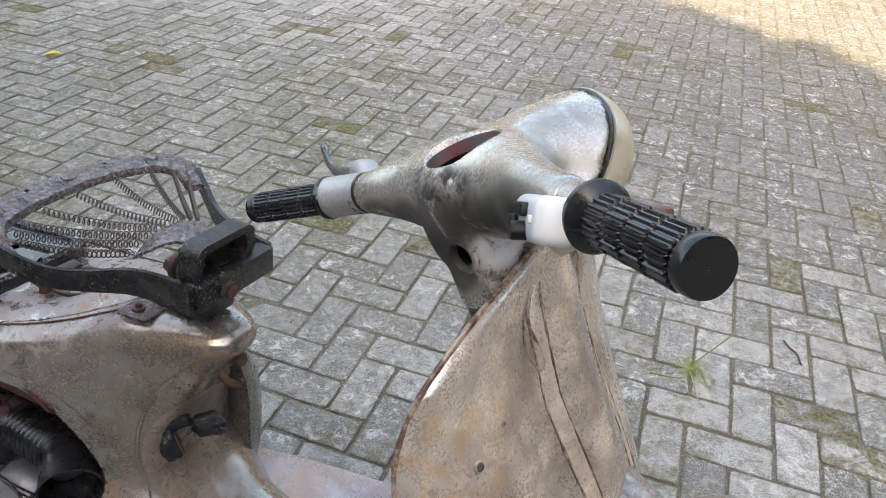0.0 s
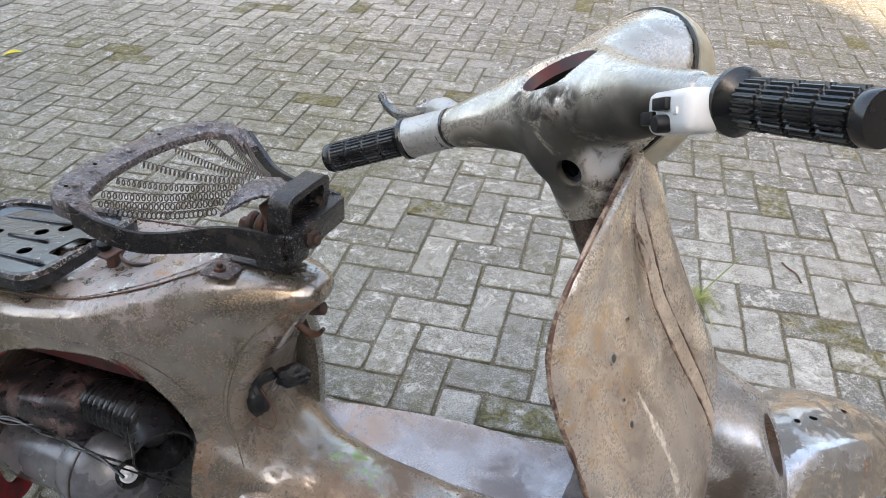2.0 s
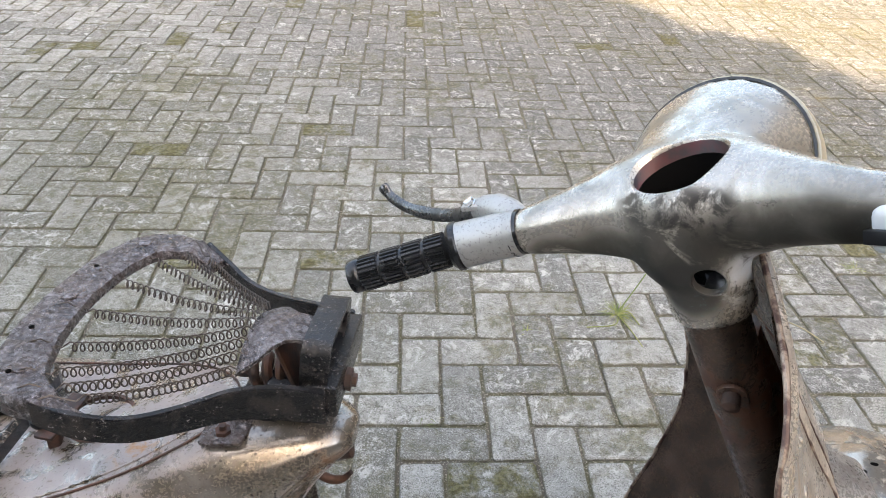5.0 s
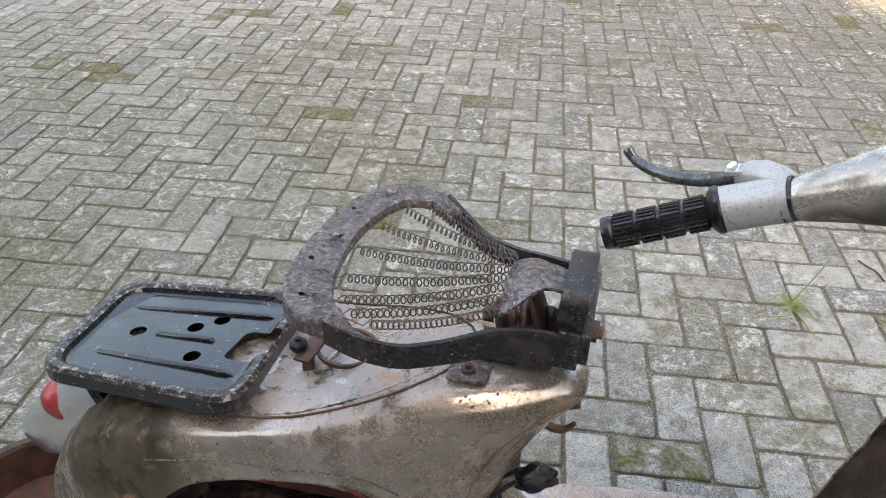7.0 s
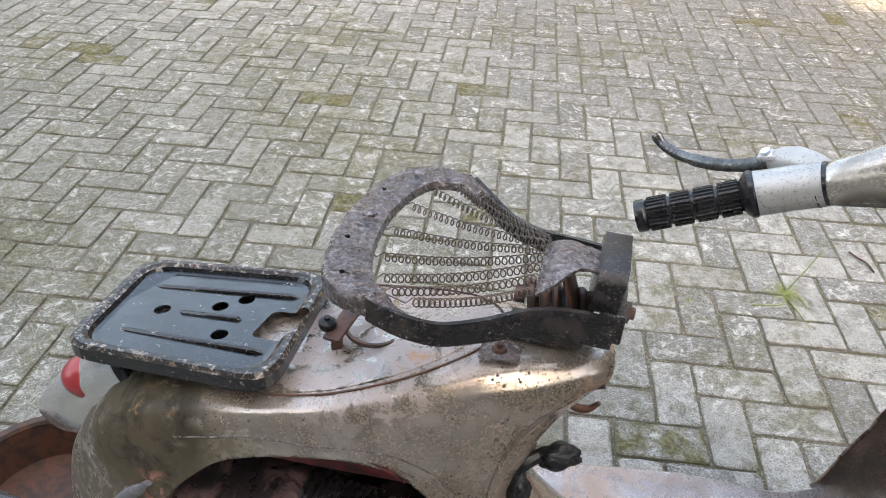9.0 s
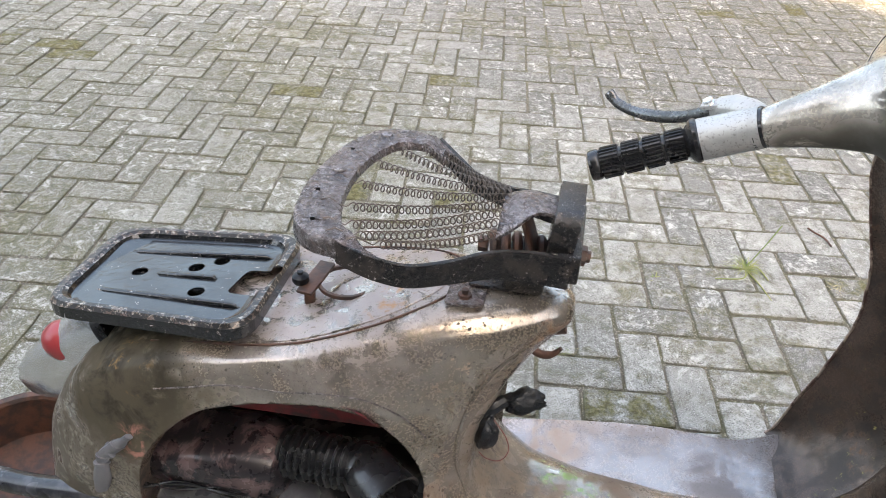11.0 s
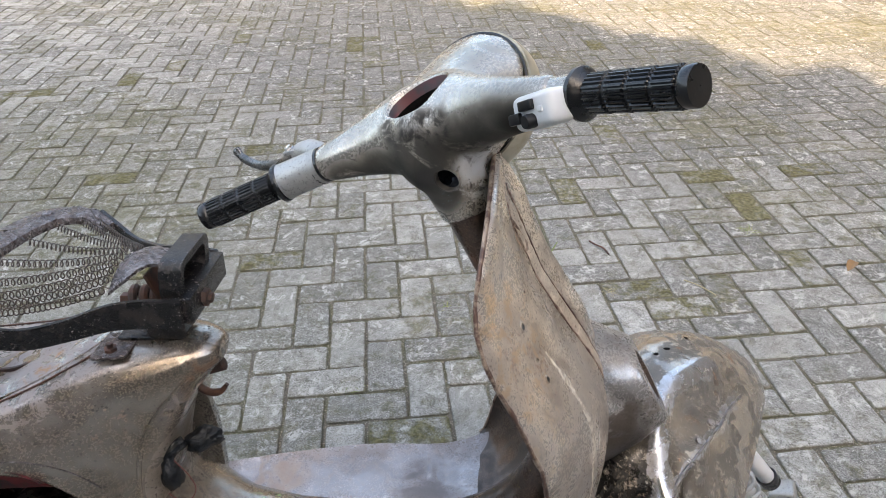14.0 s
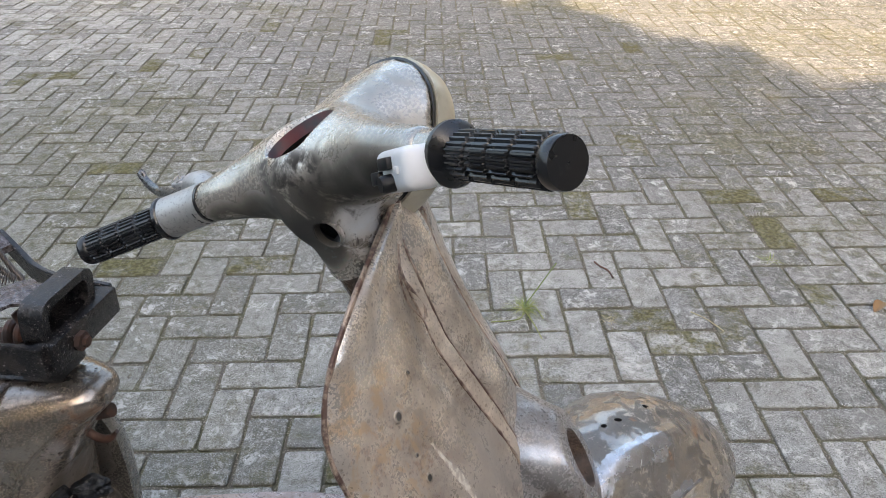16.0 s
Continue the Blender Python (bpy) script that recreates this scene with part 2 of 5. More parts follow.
# The tone at x = -0.20 darkens the side behind the engine opening.
BODY_STAINS_AND_TONES = [((-0.02, -0.045, 0.67), 0.22, (0.36, 0.31, 0.30), 40, 0.38), ((-0.02, -0.07, 0.67), 0.22, (0.10, 0.07, 0.055), 120, 0.555), ((0.05, -0.11, 0.665), 0.05, (0.40, 0.20, 0.09), 45, 0.50), ((0.245, -0.10, 0.655), 0.035, (0.22, 0.13, 0.08), 60, 0.50), GREEN_PATCH, ((0.36, -0.06, 0.35), 0.05, (0.22, 0.42, 0.13), 80, 0.55), ((-0.20, -0.23, 0.50), 0.17, (0.12, 0.105, 0.075), 7, 0.38), ((-0.27, -0.22, 0.56), 0.12, (0.02, 0.018, 0.013), 34, 0.30), ((-0.29, -0.22, 0.53), 0.13, (0.04, 0.036, 0.027), 26, 0.36), ((-0.37, -0.22, 0.43), 0.27, (0.095, 0.08, 0.058), 14, 0.36), ((0.235, -0.09, 0.47), 0.13, (0.15, 0.115, 0.085), 9, 0.32), ((0.26, -0.11, 0.40), 0.12, (0.19, 0.14, 0.10), 12, 0.40), ((0.235, -0.07, 0.64), 0.06, (0.17, 0.085, 0.045), 30, 0.44), ((-0.27, -0.23, 0.58), 0.06, (0.30, 0.17, 0.06), 45, 0.555), ((0.45, -0.065, 0.35), 0.22, (0.16, 0.11, 0.08), 14, 0.40), ((0.08, -0.18, 0.36), 0.12, (0.14, 0.075, 0.04), 16, 0.44), ((-0.25, -0.23, 0.45), 0.05, (0.42, 0.20, 0.16), 35, 0.48), ((0.23, -0.10, 0.39), 0.10, (0.10, 0.09, 0.075), 40, 0.48)]
STEEL = material("bare_body_steel", metal_skin((0.41, 0.36, 0.31), (0.29, 0.24, 0.19), (0.25, 0.12, 0.06), 0.04, (0.14, 0.27), 0.72, soft=0.22, stain=0.25, marks=BODY_STAINS_AND_TONES, relief=0.07, speck=0.2, grime=((-0.28, -0.22, 0.55), 0.17), coat=0.10))
SHIELD_MARKS = [((0.77, -0.17, 0.62), 0.18, (0.38, 0.335, 0.295), 9, 0.40), ((0.70, -0.29, 0.62), 0.10, (0.30, 0.25, 0.21), 22, 0.52), ((0.65, -0.27, 0.80), 0.10, (0.47, 0.345, 0.225), 34, 0.50), ((0.70, -0.28, 0.70), 0.06, (0.55, 0.46, 0.36), 60, 0.53), ((0.70, -0.17, 0.80), 0.09, (0.33, 0.28, 0.23), 26, 0.50), ((0.71, -0.28, 0.52), 0.14, (0.40, 0.37, 0.345), 12, 0.46)]
SHIELD_OUT = material("tan_stained_steel", metal_skin((0.68, 0.61, 0.535), (0.50, 0.44, 0.385), (0.27, 0.16, 0.10), 0.04, (0.24, 0.40), 0.62, 0.55, (1, 1, 0.7), stain=0.5, dark=(0.125, 0.088, 0.062), marks=SHIELD_MARKS, relief=0.13, speck=0.35, matte=0.25))
# Rust inside the shield; also stands for shade on the engine bay's walls.
SHIELD_IN = material("rust_and_shade_steel", metal_skin((0.125, 0.082, 0.062), (0.06, 0.043, 0.034), (0.24, 0.11, 0.045), 0.03, (0.20, 0.38), 0.5, 0.5, stain=0.5, marks=[((0.70, -0.02, 0.50), 0.22, (0.40, 0.33, 0.12), 90, 0.63), ((0.655, -0.06, 0.80), 0.10, (0.15, 0.06, 0.035), 20, 0.44)]))
FLOOR_STEEL = material("floor_pan_steel", metal_skin((0.45, 0.415, 0.405), (0.35, 0.305, 0.285), (0.26, 0.16, 0.11), 0.05, (0.18, 0.36), 0.5, 0.8, stain=0.6, dark=(0.20, 0.155, 0.13), marks=[((0.53, 0.02, 0.34), 0.07, (0.20, 0.19, 0.20), 16, 0.36), ((0.25, 0.05, 0.34), 0.12, (0.42, 0.33, 0.28), 20, 0.40), ((0.62, 0.03, 0.34), 0.05, (0.60, 0.60, 0.63), 30, 0.42), ((0.40, 0.08, 0.34), 0.10, (0.66, 0.65, 0.64), 45, 0.60)], soft=0.28, speck=0.6, gritty=0.5))
HORN_STEEL = material("stained_horn_steel", metal_skin((0.48, 0.46, 0.45), (0.26, 0.23, 0.21), (0.30, 0.16, 0.08), 0.02, (0.20, 0.38), 0.6, 0.8, stain=0.5, dark=(0.05, 0.042, 0.036), marks=HORN_STAINS))
HEAD_METAL = material("cast_alloy_primer", metal_skin((0.56, 0.515, 0.455), (0.38, 0.345, 0.295), (0.16, 0.13, 0.10), -0.03, (0.22, 0.33), 0.7, 0.0, stain=0.4, dark=(0.13, 0.122, 0.11), marks=HEAD_SHADE_AND_STAINS, soft=0.19, relief=0.035, speck=0.12, gritty=0.05))
ALLOY = material("grey_alloy", metal_skin((0.46, 0.455, 0.44), (0.41, 0.405, 0.39), (0.2, 0.16, 0.1), -0.1, (0.38, 0.50), 0.55, 0.0, stain=0.12, soft=0.3, relief=0.05, speck=0.12))
LEVER = material("dull_lever_alloy", metal_skin((0.15, 0.15, 0.15), (0.09, 0.09, 0.09), (0.10, 0.08, 0.06), -0.05, (0.2, 0.34), 0.75, 0.0, stain=0.3))
BLACK_RIM = material("worn_black_edge", lambda n: (n.set(n.mix(n.step(n.noise(100, 6, 0.8, 0.3), 0.52, 0.56), (0.011, 0.011, 0.012), n.mix(n.step(n.noise(160, 4, 0.75), 0.48, 0.58), (0.13, 0.09, 0.07), (0.42, 0.38, 0.33))), 0.28, 0.1), n.bump(n.noise(70, 5), 0.4, 0.003)))
BLACK_PAINT = material("chipped_black_paint", lambda n: (n.set(n.mix(n.step(n.noise(75, 6, 0.72, 0.6), 0.64, 0.665), n.mix(n.step(n.noise(200, 3), 0.56, 0.66), (0.011, 0.0115, 0.013), (0.035, 0.034, 0.034)), n.mix(n.step(n.noise(150, 3), 0.4, 0.6), (0.10, 0.06, 0.042), (0.36, 0.33, 0.30))), n.step(n.noise(20, 4), 0.35, 0.65, 0.10, 0.22), 0.0, 0.58), n.bump(n.noise(60, 5), 0.18, 0.003)))
SCALED_IRON = material("scaled_black_iron", lambda n: (n.set(n.mix(n.step(n.noise(150, 6, 0.82, 0.3), 0.40, 0.64), n.mix(n.step(n.noise(24, 5, 0.7), 0.4, 0.6), (0.055, 0.045, 0.045), (0.10, 0.072, 0.064)), n.mix(n.step(n.noise(260, 4), 0.42, 0.60), (0.21, 0.185, 0.185), (0.36, 0.33, 0.335))), n.step(n.noise(45, 5, 0.7), 0.35, 0.65, 0.16, 0.36), 0.6), n.bump(n.math("ADD", n.noise(90, 6, 0.75), n.math("MULTIPLY", n.noise(280, 3), 0.5)), 0.85, 0.004)))
PITTED = material("pitted_black_iron", lambda n: (n.set(n.mix(n.math("MULTIPLY", n.step(n.noise(240, 5, 0.78, 0.3), 0.57, 0.66), n.step(n.noise(18, 4, 0.7), 0.40, 0.60, 0.15, 1.0)), n.mix(n.step(n.noise(30, 4), 0.45, 0.62), (0.013, 0.0125, 0.013), (0.036, 0.030, 0.028)), n.mix(n.step(n.noise(320, 3), 0.45, 0.60), (0.12, 0.10, 0.092), (0.32, 0.30, 0.30))), n.step(n.noise(60, 4), 0.35, 0.65, 0.10, 0.22), 0.2, 0.55), n.bump(n.math("ADD", n.noise(80, 6, 0.75), n.math("MULTIPLY", n.noise(300, 3), 0.4)), 0.55, 0.004)))
# Near-black for cut wells and hole discs: shade inside them put into the colour.
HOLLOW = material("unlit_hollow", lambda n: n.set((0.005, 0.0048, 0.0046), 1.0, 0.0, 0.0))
DARK_RED = material("dark_red_primer", lambda n: n.set(n.mix(n.step(n.noise(40, 5), 0.35, 0.65), (0.075, 0.006, 0.007), (0.020, 0.012, 0.012)), 0.45))
RUST = material("deep_rust", lambda n: (n.set(n.mix(n.step(n.noise(40, 5), 0.35, 0.65), (0.125, 0.058, 0.038), (0.055, 0.036, 0.03)), 0.55, 0.3), n.bump(n.noise(150, 4), 0.5, 0.002)))
RUBBER = material("black_rubber", lambda n: n.set(n.mix(n.step(n.noise(70, 4), 0.55, 0.75), (0.011, 0.011, 0.012), (0.04, 0.04, 0.041)), n.step(n.noise(30, 3), 0.3, 0.7, 0.18, 0.34), 0.0, 0.55))
PLASTIC = material("black_plastic", lambda n: n.set((0.012, 0.0125, 0.014), n.step(n.noise(25, 3), 0.3, 0.7, 0.3, 0.45), 0.0, 0.25))
WHITE = material("white_plastic", lambda n: n.set(n.mix(n.step(n.noise(30, 4), 0.5, 0.8), (0.66, 0.67, 0.68), (0.54, 0.54, 0.53)), 0.32))
CREAM = material("cream_rim_paint", lambda n: n.set(n.mix(n.step(n.noise(30, 4), 0.4, 0.75), (0.5, 0.46, 0.36), (0.33, 0.27, 0.18)), 0.3, 0.4))
RED = material("red_primer", lambda n: n.set(n.mix(n.step(n.noise(18, 5), 0.35, 0.65), (0.30, 0.018, 0.022), (0.10, 0.012, 0.014)), 0.5))
WIRE = material("bare_steel_wire", lambda n: n.set(n.mix(n.noise(200, 2), (0.13, 0.105, 0.09), (0.06, 0.048, 0.042)), 0.4, 0.7))
ENGINE_BLACK = material("oily_engine_black", lambda n: (n.set(n.mix(n.step(n.noise(25, 5), 0.4, 0.7), (0.020, 0.021, 0.025), (0.07, 0.071, 0.078)), n.step(n.noise(18, 3), 0.3, 0.7, 0.16, 0.30), 0.15), n.bump(n.noise(60, 4), 0.15, 0.002)))
BAG = material("black_bag_plastic", lambda n: (n.set((0.009, 0.0105, 0.013), 0.24), n.bump(n.noise(60, 4, 0.7, 1.0), 0.9, 0.006)))
LENS_RED = material("red_lamp_lens", lambda n: n.set(n.mix(n.noise(30, 3), (0.27, 0.022, 0.03), (0.34, 0.05, 0.05)), 0.28))
SILVER = material("silver_lamp_housing", lambda n: n.set(n.mix(n.noise(20, 4), (0.78, 0.78, 0.785), (0.62, 0.62, 0.62)), n.step(n.noise(40, 4), 0.35, 0.65, 0.14, 0.26), 0.85))


def paver_build(n, island, moss, pale=False):
    rnd = n.random(island)
    geo = n.t.nodes.new("ShaderNodeNewGeometry").outputs["Position"]
    edge = n.t.nodes.new("ShaderNodeAttribute")
    edge.attribute_name = "rim"
    big, mid, spot, fine = n.noise(1.1, 3, co=geo), n.noise(16, 6, 0.7, co=geo), n.noise(75, 4, 0.65, co=geo), n.noise(310, 2, 0.6, co=geo)
    c = n.mix(rnd, (0.18, 0.18, 0.168), (0.42, 0.415, 0.385))
    c = n.mix(n.step(n.math("FRACT", n.math("MULTIPLY", rnd, 17.3)), 0.86, 1.0), c, (0.44, 0.435, 0.41))
    if pale:
        c = n.mix(rnd, (0.46, 0.455, 0.43), (0.54, 0.535, 0.51))
    c = n.mix(n.math("MULTIPLY", n.step(mid, 0.46, 0.62), 0.45), c, (0.15, 0.145, 0.12))
    # Two dark areas paint the far ground's dimmer light; the third is olive tint.
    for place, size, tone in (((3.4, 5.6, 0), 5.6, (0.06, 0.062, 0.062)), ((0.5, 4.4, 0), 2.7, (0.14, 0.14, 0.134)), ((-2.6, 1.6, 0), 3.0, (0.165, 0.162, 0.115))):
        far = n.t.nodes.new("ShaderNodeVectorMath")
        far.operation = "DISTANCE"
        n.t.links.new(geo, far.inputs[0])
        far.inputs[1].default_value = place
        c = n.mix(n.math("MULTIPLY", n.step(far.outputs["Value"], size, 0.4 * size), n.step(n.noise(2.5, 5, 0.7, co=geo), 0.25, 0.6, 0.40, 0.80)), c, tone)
    c = n.mix(n.math("MULTIPLY", n.step(spot, 0.54, 0.64), 0.5), c, (0.45, 0.445, 0.42))
    c = n.mix(n.math("MULTIPLY", n.step(fine, 0.55, 0.62), 0.45), c, (0.55, 0.54, 0.52))
    c = n.mix(n.math("MULTIPLY", n.step(fine, 0.46, 0.36), 0.65), c, (0.07, 0.068, 0.06))
    worn = n.noise(30, 7, 0.78, 0.8, co=geo)
    c = n.mix(n.math("MULTIPLY", n.step(worn, 0.53, 0.59), n.step(n.noise(5, 3, co=geo), 0.4, 0.62, 0.15, 0.75)), c, (0.60, 0.59, 0.56))
    c = n.mix(n.math("MULTIPLY", n.step(worn, 0.46, 0.37), 0.5), c, (0.11, 0.108, 0.098))
    chips = n.math("MULTIPLY", n.step(n.cells(150, co=geo), 0.24, 0.14), n.step(n.noise(55, 2, co=geo), 0.50, 0.58))
    c = n.mix(n.math("MULTIPLY", chips, 0.8), c, (0.68, 0.67, 0.64))
    green = n.step(n.math("ADD", n.math("MULTIPLY", mid, 0.5), n.math("MULTIPLY", big, 0.5)), *((0.41, 0.54) if moss else (0.48, 0.62)))
    c = n.mix(n.math("MULTIPLY", green, 0.84 if moss else 0.5), c, n.mix(n.step(spot, 0.4, 0.6), (0.075, 0.068, 0.022), (0.16, 0.145, 0.06)))
    dirt = n.step(n.math("ADD", edge.outputs["Fac"], n.math("MULTIPLY", n.math("SUBTRACT", n.noise(45, 4, 0.7, co=geo), 0.5), 1.5)), 0.20, 0.75)
    c = n.mix(n.math("MULTIPLY", dirt, 0.75), c, n.mix(n.step(n.noise(9, 4, co=geo), 0.42, 0.6), (0.15, 0.135, 0.105), (0.13, 0.122, 0.07)))
    n.set(c, 0.9, 0.0, 0.08)
    n.bump(n.math("ADD", n.math("MULTIPLY", fine, 0.6), n.math("ADD", spot, n.math("MULTIPLY", mid, 0.6))), 0.95, 0.006)


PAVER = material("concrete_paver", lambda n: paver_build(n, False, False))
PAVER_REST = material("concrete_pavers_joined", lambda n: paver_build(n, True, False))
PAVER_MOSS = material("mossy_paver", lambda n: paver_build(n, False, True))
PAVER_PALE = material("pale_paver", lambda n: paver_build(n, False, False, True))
SOIL = material("joint_soil", lambda n: (n.set(n.mix(n.step(n.noise(220, 3), 0.52, 0.64), n.mix(n.step(n.noise(7, 6, 0.7), 0.44, 0.58), (0.115, 0.10, 0.078), (0.10, 0.095, 0.055)), (0.30, 0.27, 0.21)), 0.95), n.bump(n.noise(160, 4), 0.9, 0.006)))

# ---- the scooter's own axes: x ahead, y to its left, z up; it leans on its left ----
scooter = tagged(new("scooter"), "old rusty bare-metal motor scooter without its side cover, half taken apart", "scooter")
scooter.matrix_world = pose(-0.70, 0.70, 0, 0, 0, -8) @ pose(0, 0, 0, -5)
CY = -0.065
# the steering head is turned far to the left: its axes (right, ahead, up) and its origin
HEAD = Matrix(((0.72898, 0.53554, -0.42637, -0.1354), (-0.53227, 0.83510, 0.13889, 0.6099), (0.43044, 0.12570, 0.89382, 0.9579), (0, 0, 0, 1)))
HS = scooter.matrix_world.inverted() @ HEAD


def headpart(name, bm, mat, parent, label="", **kw):
    return part(name, moved(bm, HS), mat, parent, label, **kw)


# ---- frame shell: rear hull, front leg and tunnel grown into one ----
def hull_ring(x, zt, ws, wm, zb, drop, n=3):
    k = min(1.0, (zt - zb) / 0.2)
    half = [(0, zt), (0.55 * ws, zt - 0.12 * drop), (0.88 * ws, zt - 0.5 * drop), (ws, zt - drop), (0.55 * wm + 0.45 * ws, zt - drop - 0.065 * k), (wm, 0.5 * zt + 0.5 * zb - 0.03 * k), (0.93 * wm, zb + 0.03 * k), (0.5 * wm, zb), (0, zb)]
    h = spline([(0, a, b) for a, b in half], n)
    return [(x, CY - p.y, p.z) for p in h] + [(x, CY + p.y, p.z) for p in h[-2:0:-1]]


HULL = [(-0.515, 0.23, 0.05, 0.07, 0.15, 0.03), (-0.49, 0.34, 0.075, 0.10, 0.16, 0.05), (-0.455, 0.415, 0.10, 0.122, 0.18, 0.06), (-0.405, 0.488, 0.13, 0.145, 0.22, 0.06), (-0.355, 0.545, 0.148, 0.16, 0.26, 0.05), (-0.30, 0.583, 0.158, 0.172, 0.28, 0.04), (-0.22, 0.612, 0.162, 0.178, 0.28, 0.032), (-0.13, 0.622, 0.158, 0.178, 0.28, 0.03), (-0.05, 0.637, 0.146, 0.172, 0.28, 0.032), (0.02, 0.660, 0.130, 0.158, 0.28, 0.036), (0.08, 0.679, 0.112, 0.136, 0.28, 0.042), (0.125, 0.688, 0.098, 0.112, 0.28, 0.046), (0.155, 0.69, 0.089, 0.086, 0.30, 0.046), (0.175, 0.691, 0.082, 0.07, 0.47, 0.044), (0.20, 0.691, 0.071, 0.056, 0.55, 0.038), (0.23, 0.690, 0.055, 0.042, 0.605, 0.03), (0.255, 0.686, 0.04, 0.03, 0.636, 0.02), (0.272, 0.678, 0.024, 0.018, 0.652, 0.01)]
hull = loft([hull_ring(*r) for r in HULL])
TUNNEL = [(0.02, 0.50, 0.11), (0.13, 0.47, 0.10), (0.165, 0.43, 0.088), (0.2, 0.393, 0.075), (0.25, 0.366, 0.06), (0.33, 0.352, 0.05), (0.45, 0.348, 0.045), (0.58, 0.352, 0.045), (0.66, 0.372, 0.045), (0.72, 0.42, 0.045)]
tunnel = loft([[(x, CY + w * 1.5 * math.cos(a), 0.26 + (zt - 0.26) * max(0.0, math.sin(a)) ** 0.5 if math.sin(a) > 0 else 0.26) for a in (2 * math.pi * k / 28 for k in range(28))] for x, zt, w in TUNNEL])
ARCH = [(-0.264, 0.36), (-0.256, 0.41), (-0.235, 0.456), (-0.20, 0.50), (-0.158, 0.536), (-0.10, 0.556), (-0.04, 0.564), (0.01, 0.562), (0.05, 0.547), (0.083, 0.515), (0.105, 0.475), (0.118, 0.43), (0.121, 0.37)]
arch = [(q.x, q.y) for q in spline([(x, z, 0) for x, z in ARCH], 4)]
bay = plate(arch + [(0.116, 0.10), (-0.268, 0.10)], 0.34)
moved(bay, pose(0, -0.36, 0, 90, 0, 0))
bay.normal_update()
# Red primer above and at the back; other faces painted dark as bay shade.
for f in bay.faces:
    c = f.calc_center_median()
    f.material_index = 0 if c.z > 0.50 or abs(f.normal.y) > 0.5 else 1
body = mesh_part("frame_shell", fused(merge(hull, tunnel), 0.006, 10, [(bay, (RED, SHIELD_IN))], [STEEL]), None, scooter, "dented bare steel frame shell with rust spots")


# ---- floor pan ----
FAR = [(0.10, 0.02), (0.17, 0.044), (0.278, 0.073), (0.42, 0.10), (0.52, 0.103), (0.575, 0.110), (0.633, 0.137), (0.665, 0.150)]
far_edge = spline([(x, y, 0) for x, y in FAR], 4)


def pan_rings(side):
    rings = []
    for q in far_edge:
        w = q.y - CY
        rings.append([(q.x, CY + side * w * s, 0.336 + 0.012 * s ** 4 - 0.004 * math.sin(math.pi * s)) for s in (0.2, 0.4, 0.6, 0.8, 0.92, 0.98, 1.0)]
                     + [(q.x, CY + side * (w + 0.006), 0.343), (q.x, CY + side * (w + 0.004), 0.333)]
                     + [(q.x, CY + side * w * s, 0.330 + 0.006 * s ** 4) for s in (0.98, 0.8, 0.5, 0.2)])
    return rings


for side in (1, -1):
    part("floor_board", loft(pan_rings(side)), FLOOR_STEEL, scooter, "worn grey-tan steel floor board with white paint specks")

# ---- leg shield ----
# rows: height; x of the ridge; x and y of the near edge; x and y of the far edge
SH = [(0.338, 0.622, 0.655, -0.246, 0.628, 0.150), (0.346, 0.655, 0.692, -0.249, 0.637, 0.151), (0.375, 0.698, 0.714, -0.255, 0.648, 0.152), (0.43, 0.745, 0.715, -0.264, 0.661, 0.154), (0.48, 0.772, 0.713, -0.272, 0.673, 0.151), (0.54, 0.790, 0.710, -0.280, 0.684, 0.149), (0.60, 0.795, 0.705, -0.287, 0.689, 0.150), (0.66, 0.784, 0.694, -0.298, 0.684, 0.158), (0.72, 0.753, 0.672, -0.307, 0.669, 0.172), (0.78, 0.716, 0.644, -0.306, 0.648, 0.176), (0.82, 0.694, 0.629, -0.301, 0.637, 0.171), (0.86, 0.676, 0.623, -0.281, 0.630, 0.151), (0.89, 0.663, 0.626, -0.258, 0.631, 0.128), (0.92, 0.651, 0.634, -0.198, 0.636, 0.068), (0.946, 0.643, 0.642, -0.078, 0.642, -0.052)]


def sh_at(z):
    i = max(0, min(len(SH) - 2, next((k for k in range(len(SH) - 1) if SH[k + 1][0] >= z), len(SH) - 2)))
    a, b, c, d = SH[max(i - 1, 0)], SH[i], SH[i + 1], SH[min(i + 2, len(SH) - 1)]
    f = (z - b[0]) / (c[0] - b[0])
    out = []
    for k in range(1, 6):
        m0 = (c[k] - a[k]) / (c[0] - a[0]) * (c[0] - b[0])
        m1 = (d[k] - b[k]) / (d[0] - b[0]) * (c[0] - b[0])
        out.append((2 * f ** 3 - 3 * f * f + 1) * b[k] + (f ** 3 - 2 * f * f + f) * m0 + (-2 * f ** 3 + 3 * f * f) * c[k] + (f ** 3 - f * f) * m1)
    return out


def shield_point(z, s, inside=0.0):
    """A point of the shield's skin: s runs from the near edge (-1) over the ridge (0) to the far edge (1)."""
    xr, xn, yn, xf, yf = sh_at(z)
    xe, ye = (xn, yn) if s < 0 else (xf, yf)
    a = abs(s)
    dent = 0.0035 * noise.noise((s * 3, z * 9, 4.1)) + 0.0016 * noise.noise((s * 9, z * 25, 1.7)) + 0.0007 * noise.noise((s * 22, z * 60, 9.2))
    up = max(0.0, min(1.0, (z - 0.62) / 0.12))
    ridge = (0.010 * up - 0.012 * (1 - up)) * math.exp(-(a / 0.20) ** 2) - 0.006 * up * math.exp(-((a - 0.34) / 0.07) ** 2)
    flange = 0.005 * max(0.0, (a - 0.93) / 0.07) ** 2
